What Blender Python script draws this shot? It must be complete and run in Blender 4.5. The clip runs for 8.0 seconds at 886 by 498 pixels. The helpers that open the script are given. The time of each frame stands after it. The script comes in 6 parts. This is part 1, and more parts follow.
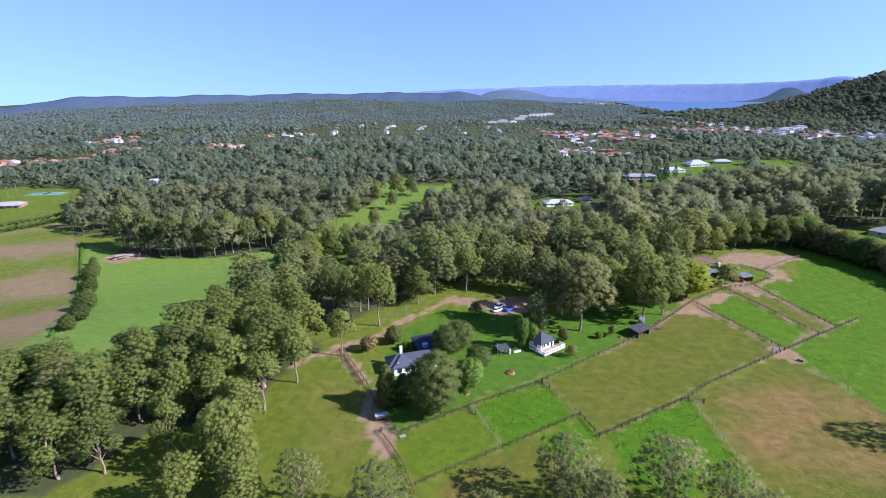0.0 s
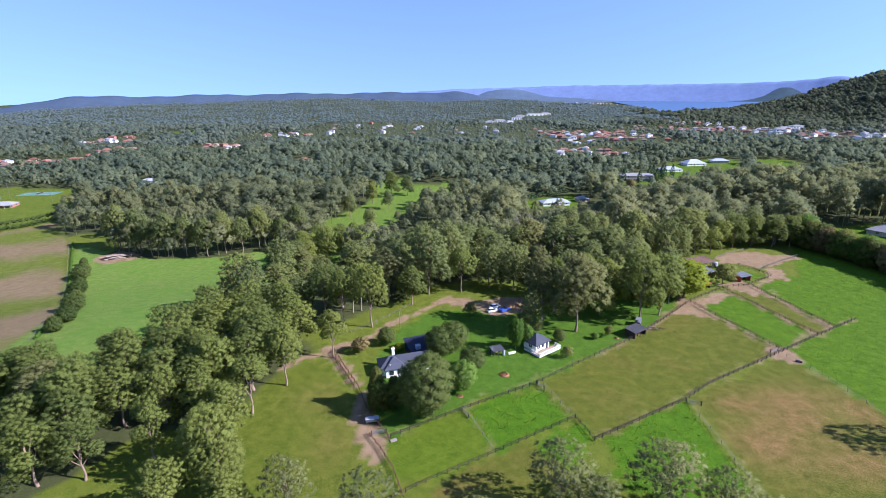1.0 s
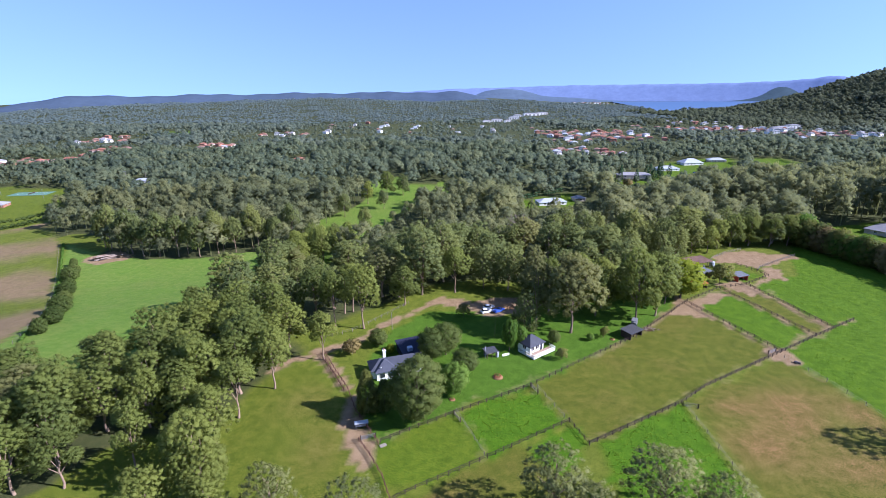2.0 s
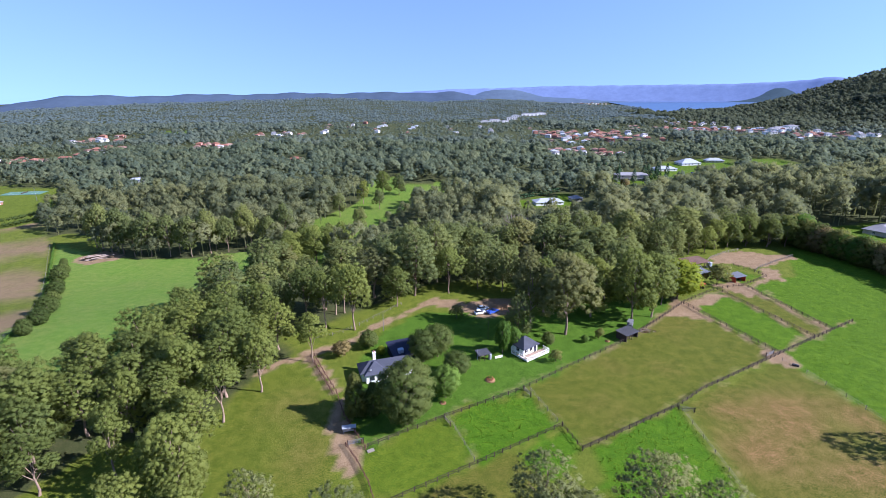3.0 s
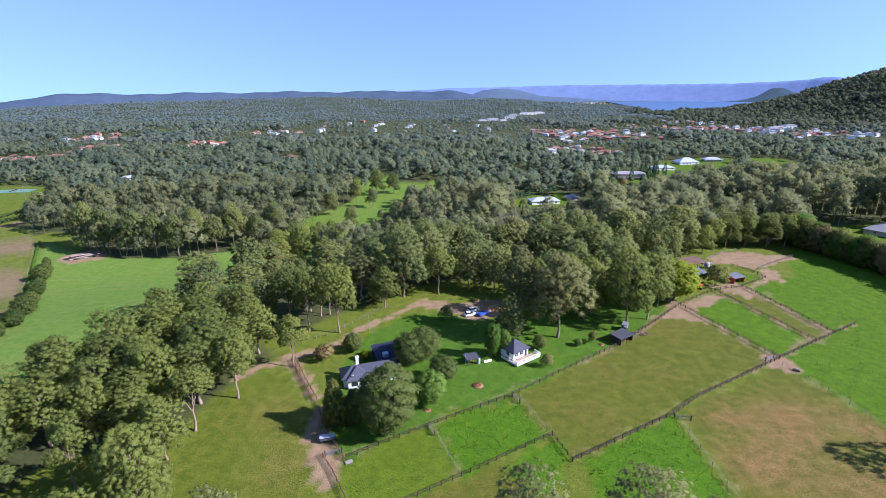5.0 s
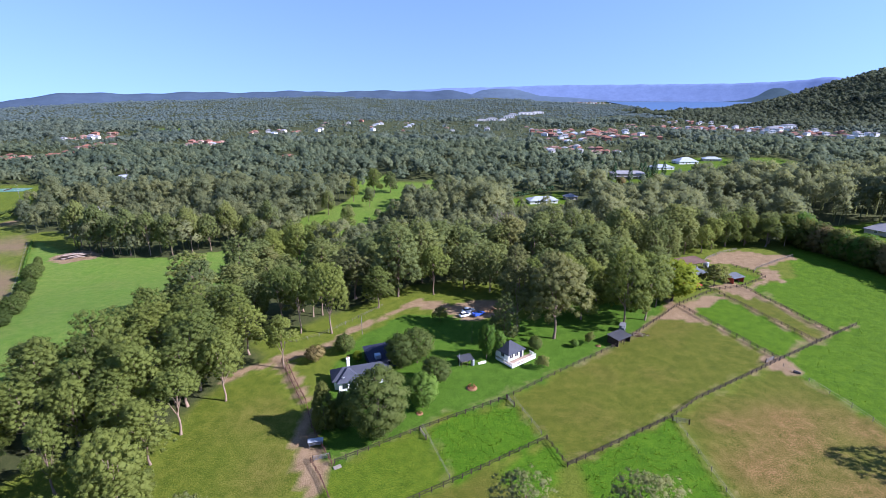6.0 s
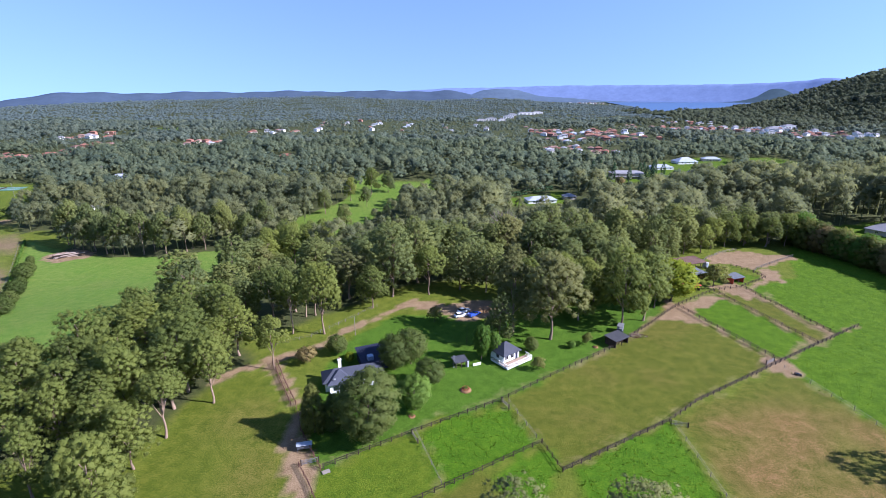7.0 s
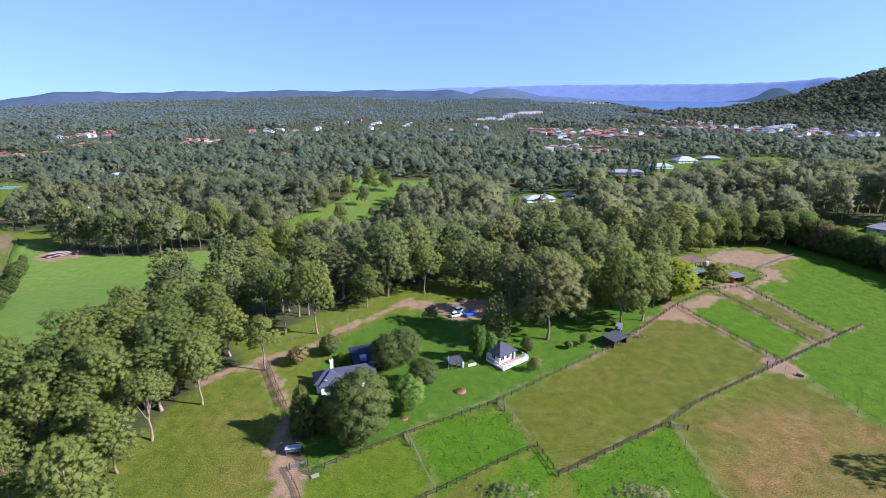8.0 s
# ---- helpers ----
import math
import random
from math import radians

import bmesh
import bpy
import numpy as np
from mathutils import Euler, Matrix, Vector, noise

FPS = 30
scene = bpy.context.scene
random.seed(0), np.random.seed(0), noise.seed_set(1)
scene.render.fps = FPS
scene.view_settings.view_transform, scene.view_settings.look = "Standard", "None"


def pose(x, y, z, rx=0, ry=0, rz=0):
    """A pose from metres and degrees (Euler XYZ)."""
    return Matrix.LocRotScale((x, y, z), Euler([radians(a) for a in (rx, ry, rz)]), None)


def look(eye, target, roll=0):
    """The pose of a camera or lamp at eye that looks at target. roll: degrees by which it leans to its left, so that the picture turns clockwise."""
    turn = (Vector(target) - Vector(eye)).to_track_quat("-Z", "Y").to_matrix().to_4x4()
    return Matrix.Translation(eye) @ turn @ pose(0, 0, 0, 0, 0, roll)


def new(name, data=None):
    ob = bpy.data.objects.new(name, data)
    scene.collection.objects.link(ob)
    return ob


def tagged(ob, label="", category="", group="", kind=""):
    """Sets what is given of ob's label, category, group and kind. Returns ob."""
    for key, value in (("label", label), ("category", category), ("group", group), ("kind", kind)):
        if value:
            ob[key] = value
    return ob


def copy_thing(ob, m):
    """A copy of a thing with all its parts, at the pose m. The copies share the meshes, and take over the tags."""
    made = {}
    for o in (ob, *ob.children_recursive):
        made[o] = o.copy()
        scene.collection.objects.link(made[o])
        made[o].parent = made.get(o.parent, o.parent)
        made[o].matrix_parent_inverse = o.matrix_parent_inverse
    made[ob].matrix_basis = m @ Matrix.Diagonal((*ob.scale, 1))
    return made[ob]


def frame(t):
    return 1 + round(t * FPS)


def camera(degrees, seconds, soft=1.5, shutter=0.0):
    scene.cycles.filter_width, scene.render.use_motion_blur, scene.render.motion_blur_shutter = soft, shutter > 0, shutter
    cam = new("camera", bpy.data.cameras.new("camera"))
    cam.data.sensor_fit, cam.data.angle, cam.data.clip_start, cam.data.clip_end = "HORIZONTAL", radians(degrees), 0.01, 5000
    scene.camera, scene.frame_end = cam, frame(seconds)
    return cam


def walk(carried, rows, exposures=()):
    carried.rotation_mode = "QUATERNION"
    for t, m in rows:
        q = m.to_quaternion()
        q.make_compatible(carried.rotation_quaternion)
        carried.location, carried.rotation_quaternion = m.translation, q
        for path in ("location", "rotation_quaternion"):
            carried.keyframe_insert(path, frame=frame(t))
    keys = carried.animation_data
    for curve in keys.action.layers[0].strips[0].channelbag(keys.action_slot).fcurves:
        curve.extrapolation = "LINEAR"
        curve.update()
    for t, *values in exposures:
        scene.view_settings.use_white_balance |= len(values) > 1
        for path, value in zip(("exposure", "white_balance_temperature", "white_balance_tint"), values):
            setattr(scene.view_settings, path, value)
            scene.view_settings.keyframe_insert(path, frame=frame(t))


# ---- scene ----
cam = camera(82.5, 8.0, soft=0.55)
PATH = [
    (0, (1.965, -2.771, 81.367), (1.938, -0.861, 80.773), -0.6),
    (0.5, (2.54, -1.467, 80.843), (2.519, 0.443, 80.25), -0.6),
    (1, (3.389, 0.044, 80.353), (3.371, 1.954, 79.759), -0.6),
    (1.5, (4.127, 1.537, 79.947), (4.114, 3.446, 79.352), -0.6),
    (3, (7.121, 6.037, 78.324), (7.118, 7.947, 77.731), -0.5),
    (3.5, (7.912, 7.534, 77.929), (7.912, 9.444, 77.334), -0.4),
    (4, (8.978, 9.13, 77.47), (8.977, 11.039, 76.876), -0.4),
    (4.5, (9.764, 10.589, 77.036), (9.765, 12.498, 76.441), -0.4),
    (6, (12.264, 14.95, 75.443), (12.269, 16.859, 74.847), -0.3),
    (6.5, (13.04, 16.295, 74.817), (13.046, 18.204, 74.221), -0.3),
    (7, (13.798, 17.659, 74.194), (13.805, 19.569, 73.599), -0.2),
    (7.5, (14.605, 18.963, 73.553), (14.612, 20.872, 72.958), -0.3),
    (8, (15.321, 20.311, 72.956), (15.328, 22.22, 72.36), -0.2),
]
walk(cam, [(t, look(eye, target, roll)) for t, eye, target, roll in PATH], exposures=[(0.0, 1.44, 5500, 25), (8.0, 1.44, 5500, 25)])


# ---- light ----
SUN_AZ = math.atan2(-0.24, 1.0)      # bearing of the sun, from +x towards +y
SUN_EL = radians(33.5)
world = bpy.data.worlds.new("world")
scene.world = world
world.use_nodes = True
wn, wl = world.node_tree.nodes, world.node_tree.links
sky = wn.new("ShaderNodeTexSky")
sky.sky_type = "NISHITA"
sky.sun_disc = False
sky.sun_elevation = SUN_EL
sky.sun_rotation = math.pi / 2 - SUN_AZ
sky.altitude = 80
sky.air_density = 1.0
sky.dust_density = 0.0
sky.ozone_density = 2.2
wc = wn.new("ShaderNodeTexCoord")
wsep = wn.new("ShaderNodeSeparateXYZ")
wmax = wn.new("ShaderNodeMath")
wmax.operation = "MAXIMUM"
wmax.inputs[1].default_value = 0.0
wlift = wn.new("ShaderNodeMath")
wlift.operation = "MULTIPLY_ADD"
wlift.inputs[1].default_value = 0.8
wlift.inputs[2].default_value = 0.24
wnorm = wn.new("ShaderNodeVectorMath")
wnorm.operation = "NORMALIZE"
wcom = wn.new("ShaderNodeCombineXYZ")
wl.new(wc.outputs["Generated"], wsep.inputs[0])
wl.new(wsep.outputs["Z"], wmax.inputs[0])
wl.new(wsep.outputs["X"], wcom.inputs["X"])
wl.new(wsep.outputs["Y"], wcom.inputs["Y"])
wl.new(wmax.outputs[0], wlift.inputs[0])
wl.new(wlift.outputs[0], wcom.inputs["Z"])
wl.new(wcom.outputs[0], wnorm.inputs[0])
wl.new(wnorm.outputs[0], sky.inputs["Vector"])
wl.new(sky.outputs["Color"], wn["Background"].inputs["Color"])
wn["Background"].inputs["Strength"].default_value = 0.084
sun = new("sun", bpy.data.lights.new("sun", "SUN"))
sun.data.energy = 4.2
sun.data.angle = radians(0.53)
sun.data.color = (1.0, 0.95, 0.86)
sun.matrix_world = look((0, 0, 300), (-math.cos(SUN_AZ) * math.cos(SUN_EL), -math.sin(SUN_AZ) * math.cos(SUN_EL), 300 - math.sin(SUN_EL)))


# ---- materials ----
def ramp_node(nt, stops):
    r = nt.nodes.new("ShaderNodeValToRGB")
    while len(r.color_ramp.elements) < len(stops):
        r.color_ramp.elements.new(0.5)
    for e, (p, c) in zip(r.color_ramp.elements, stops):
        e.position, e.color = p, (*c, 1)
    return r


def noise_node(nt, vec, scale, detail=4.0, rough=0.55):
    n = nt.nodes.new("ShaderNodeTexNoise")
    n.inputs["Scale"].default_value = scale
    n.inputs["Detail"].default_value = detail
    n.inputs["Roughness"].default_value = rough
    nt.links.new(vec, n.inputs["Vector"])
    return n


def mix_node(nt, fac, a, b, mode="MIX"):
    m = nt.nodes.new("ShaderNodeMix")
    m.data_type, m.blend_type = "RGBA", mode
    for sock, v in ((m.inputs[0], fac), (m.inputs[6], a), (m.inputs[7], b)):
        if isinstance(v, (int, float)):
            sock.default_value = v
        elif isinstance(v, tuple):
            sock.default_value = (*v, 1)
        else:
            nt.links.new(v, sock)
    return m.outputs[2]


def math_node(nt, op, a, b=0.0, clamp=False):
    m = nt.nodes.new("ShaderNodeMath")
    m.operation, m.use_clamp = op, clamp
    for sock, v in ((m.inputs[0], a), (m.inputs[1], b)):
        if isinstance(v, (int, float)):
            sock.default_value = v
        else:
            nt.links.new(v, sock)
    return m.outputs[0]


def start_material(name, rough=0.8):
    m = bpy.data.materials.new(name)
    m.use_nodes = True
    nt = m.node_tree
    b = nt.nodes["Principled BSDF"]
    b.inputs["Roughness"].default_value = rough
    b.inputs["Specular IOR Level"].default_value = 0.3
    return m, nt, b


def worn(name, colour, rough=0.7, vary=0.25, scale=1.5, fine=12.0, metal=0.0, bump=0.15, spec=0.3):
    """A surface of one main colour with stains at two scales, a difference from piece to piece and fine relief."""
    m, nt, b = start_material(name, rough)
    b.inputs["Metallic"].default_value = metal
    b.inputs["Specular IOR Level"].default_value = spec
    co = nt.nodes.new("ShaderNodeTexCoord").outputs["Object"]
    big, small = noise_node(nt, co, scale), noise_node(nt, co, fine, 3)
    info = nt.nodes.new("ShaderNodeObjectInfo").outputs["Random"]
    v = math_node(nt, "ADD", math_node(nt, "MULTIPLY", big.outputs["Fac"], 0.6), math_node(nt, "MULTIPLY", small.outputs["Fac"], 0.4))
    v = math_node(nt, "ADD", math_node(nt, "MULTIPLY", v, 0.75), math_node(nt, "MULTIPLY", info, 0.25))
    lo = tuple(c * (1 - vary) for c in colour)
    hi = tuple(min(1, c * (1 + vary)) for c in colour)
    r = ramp_node(nt, [(0.3, lo), (0.7, hi)])
    nt.links.new(v, r.inputs[0])
    nt.links.new(r.outputs[0], b.inputs["Base Color"])
    bp = nt.nodes.new("ShaderNodeBump")
    bp.inputs["Strength"].default_value = bump
    bp.inputs["Distance"].default_value = 0.02
    nt.links.new(small.outputs["Fac"], bp.inputs["Height"])
    nt.links.new(bp.outputs[0], b.inputs["Normal"])
    return m


def foliage(name, dark, mid, light, per_tree="object", glow=0.22, speck=0.16, ragged=0.0):
    """Leaves: a hue for the tree, another for each leaf, and light that passes through; sprays may have ragged gaps."""
    m, nt, b = start_material(name, 0.7)
    b.inputs["Specular IOR Level"].default_value = 0.18
    geo = nt.nodes.new("ShaderNodeNewGeometry")
    if per_tree == "object":
        tree = nt.nodes.new("ShaderNodeObjectInfo").outputs["Random"]
    else:
        at = nt.nodes.new("ShaderNodeAttribute")
        at.attribute_name = "tint"
        tree = at.outputs["Fac"]
    patch = noise_node(nt, geo.outputs["Position"], 0.35, 3)
    stand = noise_node(nt, geo.outputs["Position"], 0.012, 3)
    v = math_node(nt, "MULTIPLY", tree, 0.46)
    v = math_node(nt, "ADD", v, math_node(nt, "MULTIPLY", math_node(nt, "SUBTRACT", geo.outputs["Random Per Island"], 0.5 - 0.08 / speck), speck))
    sprig = noise_node(nt, geo.outputs["Position"], 1.9, 3, 0.7)
    v = math_node(nt, "ADD", v, math_node(nt, "MULTIPLY", patch.outputs["Fac"], 0.3))
    v = math_node(nt, "ADD", v, math_node(nt, "MULTIPLY", math_node(nt, "SUBTRACT", sprig.outputs["Fac"], 0.5), 0.45))
    v = math_node(nt, "ADD", v, math_node(nt, "MULTIPLY", math_node(nt, "SUBTRACT", stand.outputs["Fac"], 0.43), 1.1))
    r = ramp_node(nt, [(0.15, dark), (0.5, mid), (0.88, light)])
    nt.links.new(v, r.inputs[0])
    nt.links.new(r.outputs[0], b.inputs["Base Color"])
    tr = nt.nodes.new("ShaderNodeBsdfTranslucent")
    warm = mix_node(nt, 0.5, r.outputs[0], (light[0] * 1.3, light[1] * 1.3, light[2] * 0.85))
    nt.links.new(warm, tr.inputs["Color"])
    sh = nt.nodes.new("ShaderNodeMixShader")
    sh.inputs[0].default_value = glow
    nt.links.new(b.outputs[0], sh.inputs[1])
    nt.links.new(tr.outputs[0], sh.inputs[2])
    spray = sh.outputs[0]
    if ragged:
        gaps = noise_node(nt, geo.outputs["Position"], 1.5, 2, 0.7)
        cut = math_node(nt, "GREATER_THAN", gaps.outputs["Fac"], 1.0 - ragged - 0.06)
        thin = nt.nodes.new("ShaderNodeMixShader")
        nt.links.new(cut, thin.inputs[0])
        nt.links.new(spray, thin.inputs[1])
        nt.links.new(nt.nodes.new("ShaderNodeBsdfTransparent").outputs[0], thin.inputs[2])
        spray = thin.outputs[0]
    nt.links.new(spray, nt.nodes["Material Output"].inputs["Surface"])
    return m


M_GUM = foliage("gum_leaves", (0.108, 0.142, 0.04), (0.18, 0.216, 0.05), (0.248, 0.276, 0.06), glow=0.57)
# gum leaves of the mid-distance wood, with extra blue painted in for haze
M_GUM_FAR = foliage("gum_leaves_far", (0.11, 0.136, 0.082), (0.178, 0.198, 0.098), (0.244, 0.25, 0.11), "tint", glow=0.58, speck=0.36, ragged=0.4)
# bluer copy of the gum leaves; the tint of distance is in its colour
M_GUM_BACK = foliage("gum_leaves_back", (0.1, 0.134, 0.054), (0.168, 0.2, 0.064), (0.23, 0.25, 0.072), glow=0.55)
# far forest: green crowns with some distance haze mixed in as blue
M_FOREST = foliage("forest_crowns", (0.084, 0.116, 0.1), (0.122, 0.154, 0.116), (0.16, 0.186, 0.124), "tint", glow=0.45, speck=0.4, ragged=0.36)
# darker forest copy: shade on the slope away from the sun, as colour
M_HILL_SHADE = foliage("shaded_hillside_forest", (0.062, 0.078, 0.052), (0.088, 0.108, 0.064), (0.116, 0.132, 0.074), "tint", glow=0.5, speck=0.4, ragged=0.36)
# farthest woods: the blue-grey of haze is put into the leaf colour
M_FOREST_HAZE = foliage("hazed_far_forest", (0.078, 0.108, 0.104), (0.09, 0.12, 0.112), (0.102, 0.132, 0.12), "tint", glow=0.25)
M_GUM_BROWN = foliage("brown_tinged_gum_leaves", (0.124, 0.136, 0.05), (0.186, 0.192, 0.068), (0.244, 0.242, 0.084), glow=0.54)
M_SAGE = foliage("sage_gum_leaves", (0.09, 0.112, 0.04), (0.15, 0.17, 0.058), (0.215, 0.225, 0.08), glow=0.45)
# valley gums: blue added to the leaf colour stands in for haze
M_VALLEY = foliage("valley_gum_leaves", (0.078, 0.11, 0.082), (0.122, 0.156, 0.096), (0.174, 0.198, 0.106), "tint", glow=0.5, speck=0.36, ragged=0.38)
M_GARDEN = foliage("garden_leaves", (0.05, 0.078, 0.018), (0.094, 0.128, 0.03), (0.15, 0.178, 0.044), glow=0.48)
M_LIME = foliage("lime_leaves", (0.1, 0.14, 0.008), (0.17, 0.215, 0.012), (0.25, 0.285, 0.022), glow=0.45)
M_FRESH = foliage("fresh_green_leaves", (0.046, 0.1, 0.012), (0.09, 0.168, 0.022), (0.148, 0.23, 0.036), glow=0.42)
M_OLIVE = foliage("olive_green_leaves", (0.085, 0.1, 0.02), (0.15, 0.16, 0.035), (0.22, 0.22, 0.06), glow=0.4)
M_RUST = foliage("autumn_leaves", (0.1, 0.08, 0.03), (0.17, 0.13, 0.045), (0.24, 0.19, 0.07))
M_PINE = foliage("pine_needles", (0.018, 0.045, 0.018), (0.03, 0.07, 0.028), (0.05, 0.1, 0.04))
M_TUFT = foliage("grass_blades", (0.07, 0.145, 0.006), (0.115, 0.205, 0.01), (0.17, 0.25, 0.018), glow=0.45)
M_BARK = worn("gum_bark", (0.235, 0.165, 0.118), 0.85, 0.4, 0.5, 4.0, bump=0.5)
M_BARK_DARK = worn("dark_bark", (0.14, 0.1, 0.075), 0.9, 0.4, 0.5, 4.0, bump=0.5)
M_DEADWOOD = worn("bare_grey_wood", (0.24, 0.19, 0.16), 0.9, 0.25, 0.5, 4.0)
M_RAIL = worn("dark_stained_fence_wood", (0.05, 0.034, 0.026), 0.8, 0.45, 1.0, 8.0)
M_REDRAIL = worn("red_brown_fence_wood", (0.11, 0.05, 0.035), 0.8, 0.4, 1.0, 8.0)
M_GREYWOOD = worn("weathered_grey_wood", (0.17, 0.15, 0.13), 0.85, 0.3, 1.0, 8.0)
M_DECK = worn("pale_deck_boards", (0.3, 0.215, 0.16), 0.75, 0.25, 1.0, 8.0)
M_WHITE = worn("white_painted_boards", (0.78, 0.77, 0.74), 0.55, 0.08, 0.7, 9.0, bump=0.05)
M_SLATE = worn("dark_slate_roof", (0.05, 0.054, 0.072), 0.7, 0.3, 0.5, 5.0, spec=0.25)
M_NAVY = worn("dark_blue_steel_roof", (0.02, 0.023, 0.042), 0.7, 0.25, 0.5, 5.0, spec=0.2)
M_TIN = worn("grey_corrugated_iron", (0.17, 0.175, 0.19), 0.55, 0.25, 0.6, 5.0, metal=0.2, spec=0.4)
M_WHITEROOF = worn("white_steel_roof", (0.34, 0.36, 0.4), 0.45, 0.08, 0.3, 3.0, spec=0.4)
M_REDROOF = worn("red_terracotta_roof", (0.24, 0.105, 0.07), 0.75, 0.35, 0.2, 3.0)
M_BROWNROOF = worn("brown_tile_roof", (0.22, 0.13, 0.1), 0.75, 0.35, 0.2, 3.0)
M_GREYROOF = worn("pale_grey_roof", (0.25, 0.24, 0.25), 0.6, 0.25, 0.2, 3.0)
M_CREAM = worn("cream_render", (0.42, 0.36, 0.28), 0.8, 0.12, 0.5, 6.0)
M_BRICK = worn("red_brown_brick", (0.33, 0.16, 0.11), 0.85, 0.2, 0.6, 9.0)
M_REDPAINT = worn("red_painted_iron", (0.45, 0.07, 0.035), 0.5, 0.2, 0.8, 6.0)
M_GLASS, _nt, _b = start_material("dark_window_glass", 0.06)
_b.inputs["Base Color"].default_value = (0.02, 0.025, 0.035, 1)
_b.inputs["Specular IOR Level"].default_value = 0.8
M_CARWHITE = worn("white_car_paint", (0.78, 0.79, 0.8), 0.25, 0.03, 0.6, 5.0, bump=0.0, spec=0.6)
M_CARBLUE = worn("blue_car_paint", (0.04, 0.09, 0.38), 0.22, 0.1, 0.6, 5.0, bump=0.0, spec=0.6)
M_RUBBER = worn("black_rubber", (0.02, 0.02, 0.02), 0.8, 0.2)
M_CHROME = worn("bright_metal", (0.6, 0.6, 0.6), 0.3, 0.1, metal=1.0)
M_SOILHEAP = worn("orange_soil", (0.27, 0.15, 0.07), 0.95, 0.25, 0.8, 4.0, bump=0.6)
M_FLOWER = worn("orange_red_flowers", (0.24, 0.075, 0.03), 0.8, 0.5, 2.0, 9.0)
M_TANK = worn("pale_blue_tank_plastic", (0.3, 0.38, 0.5), 0.5, 0.1)
M_COURT = worn("green_court_surface", (0.09, 0.18, 0.14), 0.8, 0.1, 0.1, 2.0)
M_DARKTIN = worn("dark_grey_iron", (0.06, 0.06, 0.066), 0.55, 0.3, 0.6, 5.0, spec=0.4)
M_CONCRETE = worn("pale_concrete", (0.22, 0.19, 0.16), 0.85, 0.15, 0.4, 5.0)


# ---- plan of the land ----
def smooth(a, b, v):
    k = np.clip((v - a) / (b - a), 0, 1)
    return k * k * (3 - 2 * k)


def fbm(x, y, scale, seed=0.0):
    """Soft waves of several directions, between about -1 and 1."""
    s = 0
    for i, (a, k) in enumerate(((0.3, 1.0), (1.4, 1.31), (2.3, 1.73), (3.9, 2.21), (5.1, 2.9))):
        s = s + np.sin((x * math.cos(a) + y * math.sin(a)) * k / scale + 1.7 * i + seed + 0.8 * np.sin((x * math.sin(a) - y * math.cos(a)) * k * 0.6 / scale + i)) / (1 + i * 0.5)
    return s / 2.6


def height(x, y):
    """Height of the land: level paddocks, a valley beyond, wooded hills round it."""
    x, y = np.asarray(x, float), np.asarray(y, float)
    z = -15 * smooth(190, 340, y - 0.5 * x - 10)
    far = smooth(260, 600, np.hypot(x, y))
    z = z + far * 3.0 * fbm(x, y, 130.0)
    z = z + 3.5 * smooth(420, 700, np.hypot(x, y)) * fbm(x, y, 75.0, 5.0)
    z = z + 9 * np.exp(-((x + 190) / 170) ** 2 - ((y - 600) / 150) ** 2)
    z = z + 4 * smooth(1500, 3000, y)
    # wooded hill to the east
    z = z + 170 * np.maximum(0, np.exp(-((x - 1600) / 350) ** 2 - ((y - 1600) / 650) ** 2) - 0.1) / 0.9 * (1 + 0.08 * fbm(x, y, 180.0, 2.0))
    # long ridge to the north and west
    r, b = np.hypot(x, y), np.degrees(np.arctan2(x, y))
    ridge = smooth(1900, 3300, r) * smooth(-44, -35, b) * (1 - smooth(2, 14, b))
    z = z + ridge * (30 + 16 * fbm(x, y, 320.0, 1.0) + 8 * smooth(-34, -12, b))
    low = smooth(1500, 2600, r) * (1 - smooth(2900, 3500, r)) * smooth(4, 9, b) * (1 - smooth(13.5, 17, b))
    z = z + low * (16 + 8 * fbm(x, y, 260.0, 4.0))
    return z


def inside(poly, x, y):
    """Which of the points lie in a polygon of the plan."""
    x, y = np.asarray(x, float), np.asarray(y, float)
    hit = np.zeros(x.shape, bool)
    for (x0, y0), (x1, y1) in zip(poly, poly[1:] + poly[:1]):
        cross = ((y0 > y) != (y1 > y)) & (x < (x1 - x0) * (y - y0) / (y1 - y0 + 1e-9) + x0)
        hit ^= cross
    return hit


def near_line(line, x, y):
    """Distance to a line of the plan."""
    d = np.full(np.shape(x), 1e9)
    for (x0, y0), (x1, y1) in zip(line, line[1:]):
        k = np.clip(((x - x0) * (x1 - x0) + (y - y0) * (y1 - y0)) / ((x1 - x0) ** 2 + (y1 - y0) ** 2), 0, 1)
        d = np.minimum(d, np.hypot(x - x0 - k * (x1 - x0), y - y0 - k * (y1 - y0)))
    return d


